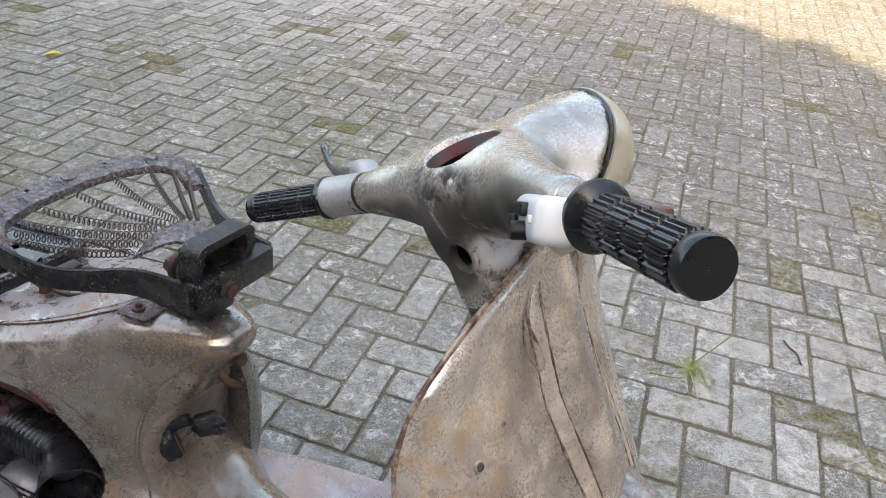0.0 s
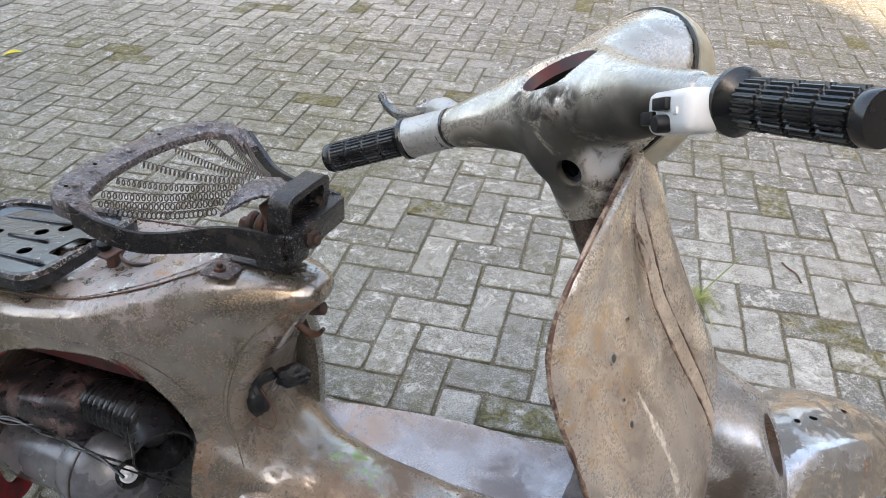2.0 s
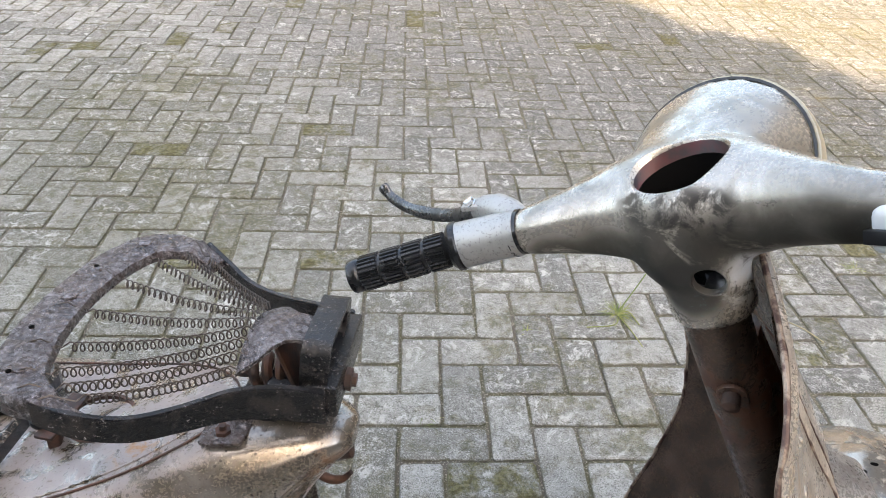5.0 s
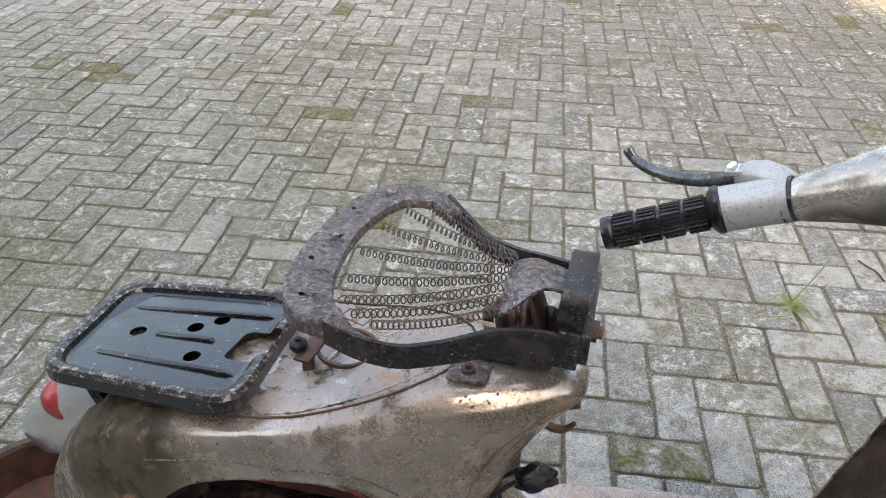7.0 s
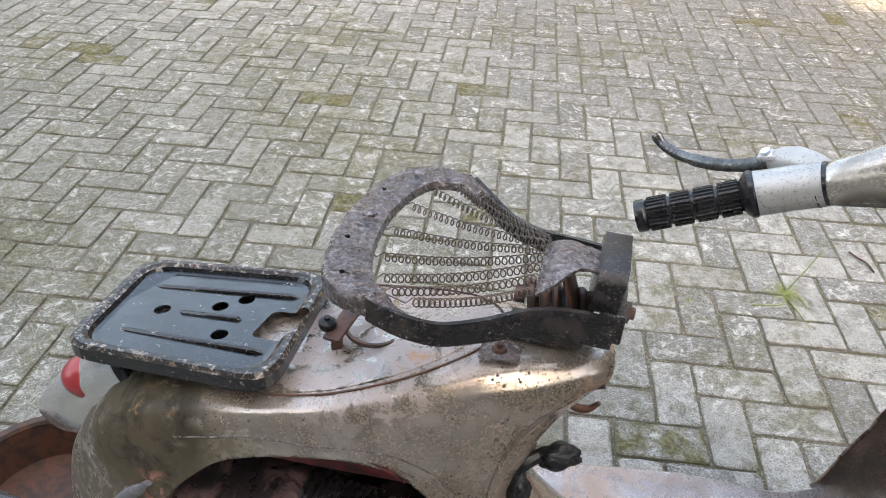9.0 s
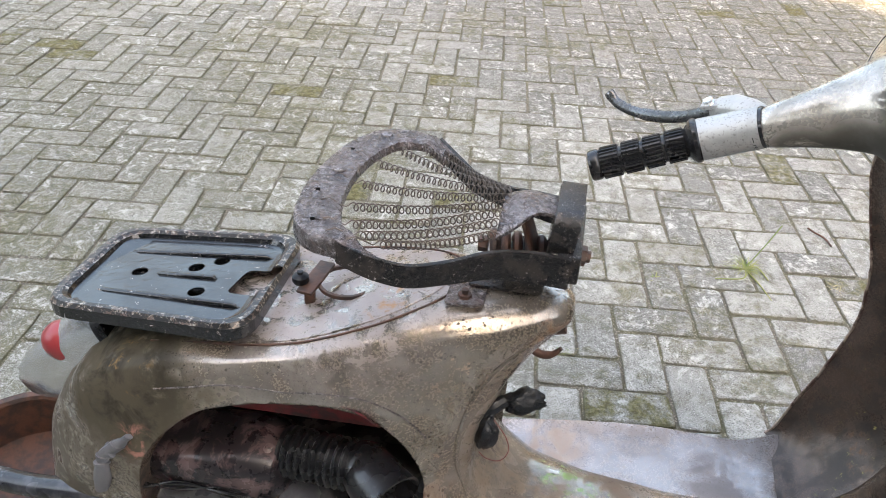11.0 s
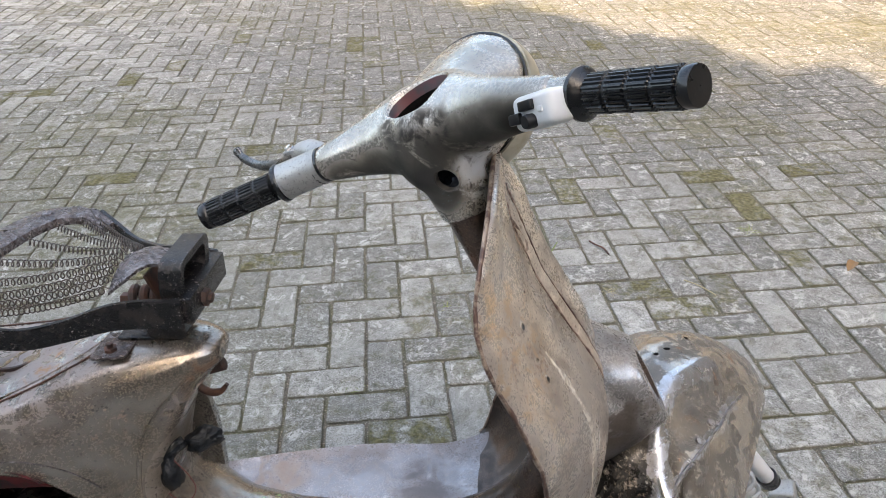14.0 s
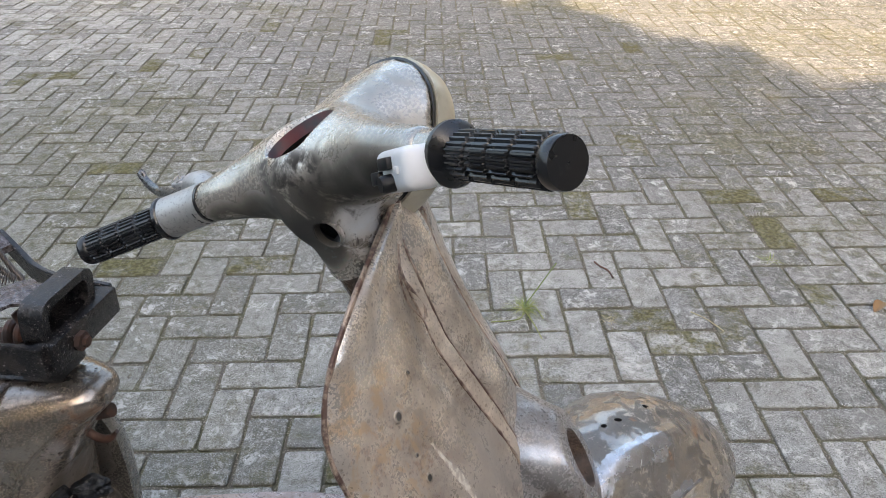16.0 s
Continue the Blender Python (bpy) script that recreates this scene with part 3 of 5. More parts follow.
    x = xr + (xe - xr) * a ** (2.3 - 0.7 * up) + (ridge + dent) * min(1.0, (0.946 - z) / 0.05) - inside - flange
    return Vector((x, CY + (ye - CY) * a, z))


ZTOP = 0.946
ZS = [0.338, 0.340, 0.342] + [0.345 + (ZTOP - 0.345) * k / 88 for k in range(89)]
SS = [-1 + 2 * k / 64 for k in range(65)]


def shield_skin():
    bm = bmesh.new()
    out = [[bm.verts.new(shield_point(z, s)) for s in SS] for z in ZS]
    inn = [[bm.verts.new(shield_point(z, s, 0.004)) for s in SS] for z in ZS]
    nz, ns = len(ZS), len(SS)
    for i in range(nz - 1):
        for j in range(ns - 1):
            bm.faces.new((out[i][j], out[i][j + 1], out[i + 1][j + 1], out[i + 1][j]))
            f = bm.faces.new((inn[i][j + 1], inn[i][j], inn[i + 1][j], inn[i + 1][j + 1]))
            f.material_index = 1
    edge = [(i, 0) for i in range(nz)] + [(nz - 1, j) for j in range(1, ns)] + [(i, ns - 1) for i in range(nz - 2, -1, -1)] + [(0, j) for j in range(ns - 2, 0, -1)]
    for (a, b), (c, d) in zip(edge, edge[1:] + edge[:1]):
        bm.faces.new((out[a][b], inn[a][b], inn[c][d], out[c][d]))
    bmesh.ops.recalc_face_normals(bm, faces=bm.faces)
    return bm


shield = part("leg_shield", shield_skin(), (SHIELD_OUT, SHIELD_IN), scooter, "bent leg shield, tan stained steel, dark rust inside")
rim = [shield_point(z, -1, 0.002) for z in ZS] + [shield_point(ZTOP, s, 0.002) for s in SS[1:]] + [shield_point(z, 1, 0.002) for z in ZS[-2::-1]]
EDGE = material("worn_shield_edge", lambda n: (n.set(n.mix(n.step(n.noise(38, 6, 0.75), 0.44, 0.58), (0.10, 0.052, 0.040), (0.40, 0.30, 0.23)), 0.45, 0.3), n.bump(n.noise(120, 4), 0.6, 0.002)))
rr_ = random.Random(21)
part("rolled_edge", tube(rim, [0.0025 * rr_.uniform(0.8, 1.2) for _ in rim], 8), EDGE, shield, "rolled edge with worn rust and bare patches")
# the welded seam strip beside the ridge, with a patch scar at its upper end, on the outside
SEAM_PALE = material("pale_ground_seam", metal_skin((0.64, 0.55, 0.455), (0.50, 0.42, 0.34), (0.26, 0.14, 0.08), 0.03, (0.30, 0.46), 0.35, 0.6, stain=0.3, dark=(0.16, 0.11, 0.075)))
SEAM = ((0.918, 0.31), (0.885, 0.275), (0.85, 0.255), (0.80, 0.240), (0.75, 0.230), (0.70, 0.225), (0.665, 0.225))
for side in (-1, 1):
    mid_line = spline([(z, s_, 0) for z, s_ in SEAM], 9)
    rs_ = random.Random(8 + side)
    strip = []
    for k, q in enumerate(mid_line):
        w = 0.046 * (0.45 + 0.55 * min(1.0, 4 * k / len(mid_line))) * rs_.uniform(0.8, 1.2)
        strip.append([shield_point(q.x, side * (q.y + d * w)) + Vector((0.0014 * (1 - d * d) - 0.0002, side * 0.0008 * (1 - d * d), 0)) for d in (-1, -0.75, 0, 0.75, 1)])
    part("seam_strip", loft(strip, False, False), SEAM_PALE, shield, "pale ground-down seam")
    for d, rad in ((-1.0, 0.0015), (1.05, 0.0018)):
        part("weld_bead", tube([shield_point(q.x, side * (q.y + 0.040 * d)) for q in mid_line], [rad * rs_.uniform(0.5, 1.3) for _ in mid_line], 8), EDGE, shield)
    scar = [shield_point(q.x, side * q.y) for q in spline([(z, s_, 0) for z, s_ in ((0.898, 0.42), (0.878, 0.375), (0.858, 0.325), (0.846, 0.29), (0.856, 0.265), (0.876, 0.295), (0.896, 0.345), (0.905, 0.395), (0.898, 0.42))], 6)]
    part("patch_scar", tube(scar, [0.0018 * rs_.uniform(0.5, 1.3) for _ in scar], 8), EDGE, shield)
# the steering tube and the spine that runs from it to the floor, on the inside
AX = HS.to_3x3() @ Vector((0, 0, 1))
A0 = HS @ Vector((0, 0, -0.07))
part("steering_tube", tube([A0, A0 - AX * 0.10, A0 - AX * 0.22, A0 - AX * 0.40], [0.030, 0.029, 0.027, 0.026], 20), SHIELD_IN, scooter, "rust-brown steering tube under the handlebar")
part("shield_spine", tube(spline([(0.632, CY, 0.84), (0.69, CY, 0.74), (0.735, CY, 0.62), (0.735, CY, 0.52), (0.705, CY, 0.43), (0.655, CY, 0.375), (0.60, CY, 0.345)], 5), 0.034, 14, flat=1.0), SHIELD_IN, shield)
horn = loft([[Vector((0.5 * (xt + xb), CY, 0.5 * (zt + zb))) + Vector((0.5 * (xt - xb) * math.copysign(abs(math.sin(a)) ** 0.85, math.sin(a)), w * math.copysign(abs(math.cos(a)) ** 0.85, math.cos(a)), 0.5 * (zt - zb) * math.copysign(abs(math.sin(a)) ** 0.85, math.sin(a)))) for a in (2 * math.pi * k / 32 for k in range(32))] for xt, zt, xb, zb, w in ((0.740, 0.712, 0.745, 0.485, 0.100), (0.765, 0.699, 0.768, 0.490, 0.086), (0.785, 0.691, 0.797, 0.500, 0.074), (0.803, 0.684, 0.840, 0.528, 0.062), (0.818, 0.678, 0.878, 0.568, 0.052))])
horn_cut = moved(spun([(0.025, -0.06), (0.0315, 0.06)], 28), along((0.8455, CY, 0.6245), (0.8455 + 0.0874, CY, 0.6245 + 0.0486)) @ Matrix.Diagonal((1.0, 1.42, 1, 1)))
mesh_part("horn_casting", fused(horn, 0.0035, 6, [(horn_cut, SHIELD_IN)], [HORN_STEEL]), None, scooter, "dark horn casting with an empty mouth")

# ---- steering head ----
def tilted(c, tilt, rx, rz, square=2.0, n=48):
    """An upright ring; its upper half is squared off."""
    e = Vector((0, math.sin(radians(tilt)), math.cos(radians(tilt))))
    out = []
    for a in (2 * math.pi * k / n for k in range(n)):
        ca, sa = math.cos(a), math.sin(a)
        p = 2.0 / square if sa > 0 else 1.0
        out.append(Vector(c) + Vector((rx * math.copysign(abs(ca) ** p, ca), 0, 0)) + e * rz * math.copysign(abs(sa) ** p, sa))
    return out


nac = loft([tilted((0, y, z), tilt, rx, rz, sq) for y, z, tilt, rx, rz, sq in ((-0.038, 0.008, 0, 0.026, 0.034, 2.4), (-0.030, 0.010, 4, 0.042, 0.048, 2.7), (-0.010, 0.013, 12, 0.054, 0.056, 3.0), (0.025, 0.016, 22, 0.065, 0.062, 2.8), (0.064, 0.016, 33, 0.077, 0.074, 2.3), (0.0945, 0.017, 45, 0.0885, 0.0885, 2.0))])
def arm(rows_):
    """A handlebar arm that swells into the headlamp housing; rows: x, centre y and z, half depth, half height."""
    return loft([[(x, y + ry * math.cos(a), z + rz * math.sin(a)) for a in (2 * math.pi * k / 32 for k in range(32))] for x, y, z, ry, rz in rows_])


arm_l = arm(((0.02, 0.030, 0.018, 0.070, 0.055), (-0.01, 0.030, 0.019, 0.069, 0.056), (-0.035, 0.026, 0.022, 0.061, 0.053), (-0.058, 0.016, 0.026, 0.048, 0.045), (-0.080, 0.004, 0.029, 0.037, 0.0375), (-0.100, -0.007, 0.0315, 0.0305, 0.0315), (-0.120, -0.0155, 0.033, 0.0262, 0.0272), (-0.135, -0.021, 0.0338, 0.0235, 0.0245), (-0.147, -0.0242, 0.034, 0.0222, 0.0225)))
arm_r = arm(((-0.02, 0.030, 0.018, 0.070, 0.055), (0.01, 0.030, 0.019, 0.069, 0.056), (0.035, 0.026, 0.022, 0.061, 0.053), (0.062, 0.014, 0.026, 0.048, 0.044), (0.090, 0.000, 0.0295, 0.0375, 0.0365), (0.115, -0.012, 0.031, 0.031, 0.032), (0.140, -0.021, 0.031, 0.027, 0.028), (0.165, -0.0285, 0.031, 0.0242, 0.025), (0.186, -0.034, 0.031, 0.0222, 0.0225)))
neck = loft([[(rx * math.cos(a), 0.004 + ry * math.sin(a), z) for a in (2 * math.pi * k / 28 for k in range(28))] for z, rx, ry in ((0.04, 0.058, 0.044), (0.015, 0.053, 0.043), (-0.012, 0.045, 0.040), (-0.04, 0.040, 0.038), (-0.06, 0.039, 0.037), (-0.080, 0.039, 0.037))])
def dial(k, z):
    return [Vector((0.0055, 0.0080, 0.0725)) + Vector((0.0385, 0.0160, 0.0035)) * a * k + Vector((-0.0105, 0.0265, 0.0064)) * b * k + Vector((0, 0, z)) for a, b in ellipse(1, 1, 40)]


dial_cut = loft([dial(1.0, -0.007), dial(1.0, 0.06)])
band_cut = loft([dial(0.955, -0.019), dial(0.96, -0.0065)])
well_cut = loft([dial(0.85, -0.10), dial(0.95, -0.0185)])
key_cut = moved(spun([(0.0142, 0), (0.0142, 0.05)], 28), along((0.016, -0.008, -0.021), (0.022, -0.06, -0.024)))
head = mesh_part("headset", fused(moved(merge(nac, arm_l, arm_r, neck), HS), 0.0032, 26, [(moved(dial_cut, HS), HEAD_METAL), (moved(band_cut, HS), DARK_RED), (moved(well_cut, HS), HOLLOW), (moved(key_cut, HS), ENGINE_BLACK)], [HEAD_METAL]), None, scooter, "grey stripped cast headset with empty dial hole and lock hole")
headpart("lock_bushing", moved(spun([(0.0134, -0.006), (0.0137, 0.0018), (0.0150, 0.0022), (0.0162, 0.0012), (0.0164, -0.003)], 28, False), along((0.0192, -0.0335, -0.0225), (0.022, -0.06, -0.024))), HEAD_METAL, head)
headpart("headlamp_gasket", moved(spun([(0.085, -0.0005), (0.0876, -0.0005), (0.0876, 0.0022), (0.085, 0.0022)], 40, False), along((0, 0.0942, 0.0173), (0, 0.1649, -0.0534))), RUBBER, head)
headpart("headlamp_rim", moved(spun([(0.080, 0.0), (0.0900, 0.0), (0.0905, 0.014), (0.0885, 0.026), (0.082, 0.032), (0.073, 0.030), (0.068, 0.012), (0.0, 0.010)], 40, False), along((0, 0.0963, 0.0152), (0, 0.1670, -0.0555))), CREAM, head, "cream painted headlamp rim")
sleeve = headpart("clutch_sleeve", tube([(-0.149, -0.0245, 0.034), (-0.18, -0.031, 0.0335), (-0.212, -0.0395, 0.033)], [0.0225, 0.0228, 0.0235], 28), ALLOY, scooter, "smooth grey alloy clutch sleeve")
headpart("seam_ring", tube([(-0.1455, -0.0238, 0.034), (-0.149, -0.0245, 0.034)], 0.0221, 28), RUBBER, sleeve)


def grip():
    """A ribbed rubber grip along z, flange at 0."""
    prof = [(0.0255, 0.0, 0), (0.027, 0.002, 0), (0.027, 0.006, 0), (0.0235, 0.010, 0), (0.0205, 0.013, 0)]
    for a, b in ((0.015, 0.036), (0.039, 0.060), (0.063, 0.084), (0.087, 0.109)):
        prof += [(0.0185, a, 0), (0.0196, a + 0.001, 1), (0.0198, b - 0.001, 1), (0.0185, b, 0)]
    prof += [(0.0205, 0.111, 0), (0.0213, 0.1125, 0), (0.0213, 0.1195, 0), (0.0205, 0.1215, 0), (0.0012, 0.122, 0), (0.0, 0.1205, 0)]
    n = 96
    rings = []
    for r, z, rib in [(a * 0.84 if b > 0.011 else a * 0.93, b, c) for a, b, c in prof]:
        rings.append([((r + (0.0021 if rib and k % 4 < 2 else 0.0)) * math.cos(2 * math.pi * k / n), (r + (0.0021 if rib and k % 4 < 2 else 0.0)) * math.sin(2 * math.pi * k / n), z) for k in range(n)])
    return loft(rings, True, False)


headpart("grip", moved(grip(), along((-0.212, -0.0395, 0.033), (-0.319, -0.093, 0.037))), RUBBER, scooter, "worn black ribbed rubber grip", sharp=25)
headpart("grip", moved(grip(), along((0.210, -0.0405, 0.0292), (0.3255, -0.078, 0.0201))), RUBBER, scooter, "worn black ribbed rubber grip", sharp=25)
perch = headpart("lever_perch", merge(tube([(-0.150, -0.014, 0.041), (-0.165, -0.008, 0.0445), (-0.182, -0.002, 0.048), (-0.198, -0.002, 0.050), (-0.209, -0.003, 0.051)], [0.012, 0.0155, 0.0165, 0.0145, 0.009], 16), moved(block(0.022, 0.020, 0.006, 0.002), pose(-0.206, -0.005, 0.0585, 0, 8, 10))), ALLOY, sleeve)
headpart("clutch_lever", tube(spline([(-0.200, -0.006, 0.053), (-0.235, 0.000, 0.046), (-0.275, 0.008, 0.045), (-0.315, 0.017, 0.052), (-0.342, 0.026, 0.064), (-0.352, 0.031, 0.077)], 5), [0.0082] * 6 + [0.0074] * 8 + [0.0062] * 7 + [0.0056, 0.006, 0.0066, 0.007, 0.006], 12, flat=0.6), LEVER, scooter, "curved bare alloy clutch lever")
headpart("pivot_screw", moved(spun([(0.0, 0.0), (0.0068, 0.0), (0.0068, 0.0025), (0.0055, 0.003), (0.0055, 0.007), (0.0, 0.0078)], 6), along((-0.207, -0.008, 0.060), (-0.208, -0.012, 0.077))), SILVER, perch, "bright pivot bolt")
SW = pose(0.178, -0.056, 0.031, -24, -7, -22)
box = headpart("switch_box", moved(block(0.060, 0.030, 0.033, 0.008, 4), SW), WHITE, scooter, "white plastic light switch box")
for x, z, sx, sz in ((-0.003, 0.006, 0.020, 0.0095), (-0.022, -0.004, 0.017, 0.0105)):
    headpart("rocker", moved(block(sx, 0.008, sz, 0.0015), SW @ pose(x, -0.0155, z, 0, 0, 0)), PLASTIC, box)
headpart("push_button", moved(spun([(0.0, 0), (0.0068, 0), (0.0068, 0.009), (0.006, 0.011), (0.0, 0.011)], 20), SW @ along((0.001, -0.013, -0.0085), (0.0, -0.03, -0.0095))), PLASTIC, box)
headpart("clip", moved(block(0.006, 0.003, 0.0055, 0.0008), SW @ pose(0.0155, -0.0155, 0.0, 0, 0, 0)), WHITE, box)
stub = headpart("bar_end", tube([(0.182, -0.0335, 0.031), (0.207, -0.0397, 0.0295)], 0.0195, 24), HEAD_METAL, scooter, "bare alloy bar stub")
headpart("primer_ring", tube([(0.2065, -0.0396, 0.0295), (0.212, -0.041, 0.0292)], 0.0192, 24), RED, stub, "ring of red primer")

# ---- front mudguard, turned with the head ----
CREST = ((0, 0.80), (50, 0.79), (63, 0.734), (75, 0.674), (93, 0.553), (108, 0.513), (119, 0.553), (134, 0.623), (160, 0.74), (181, 0.8))
WELD_LINE = ((0, 0.97), (40, 0.955), (60, 0.935), (92, 0.895), (112, 0.824), (128, 0.704), (150, 0.56), (181, 0.5))


def line_at(rows_, th):
    for (t0, s0), (t1, s1) in zip(rows_, rows_[1:]):
        if th <= t1:
            return s0 + (s1 - s0) * max(0.0, th - t0) / (t1 - t0)
    return rows_[-1][1]


def dome_point(s, th, lift=0.0):
    """A point of the mudguard's skin: s across (-1 to 1), th along from its front edge (degrees)."""
    c, q = math.cos(radians(th)), math.sin(radians(th))
    flat = (1 - abs(s) ** 3.5) ** (1 / 3.5)
    high = (1 - abs(s) ** 2.2) ** (1 / 2.2)
    fade = max(0.0, min(1.0, (th - 40) / 25))
    lift += fade * (0.009 * math.exp(-((s - line_at(CREST, th)) / 0.09) ** 2) + 0.004 * math.exp(-((s - line_at(WELD_LINE, th)) / 0.022) ** 2))
    along_y = 0.30 + 0.70 * flat
    z = -0.668 + (0.214 + lift) * q * high
    p = Vector(((0.131 + lift) * s, 0.125 + (0.243 + lift) * c * along_y * (0.86 + 0.14 * abs(c)), z))
    return p + Vector((0, 0, 0.006 * noise.noise(p * 9) + 0.003 * noise.noise(p * 23) + 0.0012 * noise.noise(p * 60)))


def bead(spots, radius, seed, lumpy=0.35):
    """A weld bead or fold along spots (s, th) on the mudguard."""
    pts = spline([dome_point(s, th) for s, th in spots], 9)
    r_ = random.Random(seed)
    return tube(pts, [0.0008] + [radius * (1 + lumpy * r_.uniform(-1, 1)) for _ in pts[2:]] + [0.0008], 8)


dm = loft([[dome_point(-1 + 2 * k / 90, th) for k in range(91)] for th in [-2, 3, 9, 15] + [22 + 158 * i / 70 for i in range(71)]], False, False)
ths = [-2, 3, 9, 15] + [22 + 158 * i / 70 for i in range(71)]
# Paler along crest and weld: bare metal there, plus the crest's painted bluish sheen.
bare = dm.verts.layers.float.new("bare")
for k, v in enumerate(dm.verts):
    s_, th_ = -1 + 2 * (k % 91) / 90, ths[k // 91]
    v[bare] = max(0.0, min(1.0, (th_ - 52) / 22)) * max(math.exp(-((s_ - line_at(CREST, th_)) / 0.11) ** 2), 0.9 * math.exp(-((s_ - line_at(WELD_LINE, th_)) / 0.03) ** 2))
bmesh.ops.solidify(dm, geom=list(dm.faces), thickness=0.003)
def guard_build(n):
    tone, patch, flake, fine = n.noise(6, 4, 0.6, 0.2), n.noise(19, 8, 0.76, 0.5), n.noise(40, 6, 0.75, 0.2), n.noise(260, 3)
    c = n.mix(n.step(tone, 0.40, 0.60), (0.52, 0.44, 0.36), (0.36, 0.335, 0.31))
    c = n.mix(n.math("MULTIPLY", n.step(patch, 0.505, 0.535), 0.85), c, (0.10, 0.092, 0.08))
    # Darkens the flank below the horn casting, broken up by the flake pattern.
    c = n.mix(n.math("MULTIPLY", n.blob((0.80, -0.17, 0.45), 0.16), n.step(flake, 0.36, 0.44)), c, (0.035, 0.033, 0.031))
    c = n.mix(n.math("MULTIPLY", n.step(flake, 0.55, 0.59), 0.85), c, (0.56, 0.50, 0.42))
    c = n.mix(n.math("MULTIPLY", n.step(n.noise(12, 5, 0.7, 0.2), 0.58, 0.66), 0.8), c, (0.36, 0.18, 0.09))
    c = n.mix(n.math("MULTIPLY", n.step(fine, 0.56, 0.66), 0.4), c, (0.05, 0.04, 0.033))
    # The crest's sheen goes into the colour here, with the bare weld metal.
    bare_sheen_at = n.t.nodes.new("ShaderNodeAttribute")
    bare_sheen_at.attribute_name = "bare"
    b = n.step(n.math("ADD", bare_sheen_at.outputs["Fac"], n.math("MULTIPLY", n.math("SUBTRACT", n.noise(32, 6, 0.72, 0.3), 0.5), 1.4)), 0.46, 0.56)
    c = n.mix(n.math("MULTIPLY", b, 0.9), c, n.mix(n.step(n.noise(50, 6, 0.75, 0.4), 0.42, 0.60), (0.64, 0.64, 0.66), (0.46, 0.44, 0.43)))
    n.set(c, n.step(patch, 0.35, 0.65, 0.16, 0.36), n.math("MAXIMUM", n.step(patch, 0.58, 0.50, 0.2, 0.7), n.math("MULTIPLY", b, 0.8)))
    n.bump(n.math("ADD", n.math("MULTIPLY", n.step(patch, 0.52, 0.55), -0.25), n.math("ADD", n.math("MULTIPLY", flake, 0.8), n.math("MULTIPLY", fine, 0.1))), 0.25, 0.003)


GUARD_SKIN = material("flaked_fender_steel", guard_build)
guard = headpart("front_mudguard", dm, GUARD_SKIN, scooter, "dented patchy steel front mudguard with weld marks", sharp=60)
WELD = material("blued_weld_steel", lambda n: (n.set(n.mix(n.step(n.noise(90, 4), 0.4, 0.6), (0.30, 0.28, 0.27), (0.16, 0.14, 0.125)), 0.42, 0.4), n.bump(n.noise(200, 3), 0.6, 0.002)))
headpart("weld_bead", bead([(0.935, 60), (0.915, 78), (0.895, 92), (0.824, 112), (0.704, 128), (0.60, 142)], 0.0019, 2), WELD, guard, "bright lumpy weld bead")
for s_, th_ in ((0.854, 95), (0.814, 107)):
    c = dome_point(s_, th_)
    nr = (dome_point(s_, th_, 0.02) - c).normalized()
    headpart("guard_bolt", moved(spun([(0, -0.002), (0.010, -0.002), (0.010, 0.001), (0.0065, 0.0012), (0.0065, 0.006), (0.0, 0.0065)], 8), along(c, c + nr) @ Matrix.Diagonal((0.8, 0.8, 1, 1))), HORN_STEEL, guard, "small worn bolt")
# Black discs on the skin paint the dark inside of drilled holes.
for s_, th_, long_ in ((0.385, 71, 1.7), (0.330, 77, 1.2), (0.433, 55, 1.3)):
    c = dome_point(s_, th_)
    nr = (dome_point(s_, th_, 0.02) - c).normalized()
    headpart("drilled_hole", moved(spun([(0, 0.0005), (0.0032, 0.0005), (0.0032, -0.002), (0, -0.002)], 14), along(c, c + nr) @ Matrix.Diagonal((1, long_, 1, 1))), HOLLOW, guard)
fork = headpart("fork_tube", tube([(0.055, 0.225, -0.60), (0.07, 0.308, -0.905)], 0.0145, 18), WHITE, scooter, "white painted fork tube")
headpart("fork_tube", tube([(0.058, 0.165, -0.60), (0.066, 0.245, -0.92)], 0.0145, 18), WHITE, scooter, "white painted fork tube")
headpart("clamp_ring", tube([(0.0688, 0.3005, -0.878), (0.0698, 0.3065, -0.898)], 0.019, 18), ENGINE_BLACK, fork)
headpart("link_box", moved(block(0.045, 0.055, 0.045, 0.006, 3), pose(0.076, 0.318, -0.955, -18, 6, 10)), ALLOY, fork, "dull silver suspension link")
cs = [Vector((0.062 + 0.024 * math.cos(2 * math.pi * k / 14), 0.185 + 0.06 * k / 112 + 0.024 * math.sin(2 * math.pi * k / 14), -0.70 - 0.24 * k / 112)) for k in range(113)]
headpart("fork_spring", tube(cs, 0.004, 8), ALLOY, scooter, "bare steel fork spring")

# ---- sprung single saddle, bare of its cover ----
saddle = tagged(new("saddle"), "coverless sprung saddle frame of scaled black iron")
saddle.parent = scooter
OUTER = [(0.085, 0.066), (0.04, 0.089), (-0.015, 0.088), (-0.049, 0.035), (-0.062, -0.05), (-0.058, -0.13), (-0.043, -0.187), (-0.012, -0.216), (0.034, -0.219), (0.066, -0.208)]
INNER = [(0.075, 0.045), (0.04, 0.052), (0.012, 0.042), (-0.006, 0.0), (-0.013, -0.06), (-0.008, -0.12), (0.004, -0.165), (0.016, -0.188), (0.040, -0.203), (0.067, -0.205)]
oo, ii = spline([(x, y, 0) for x, y in OUTER], 10), spline([(x, y, 0) for x, y in INNER], 10)
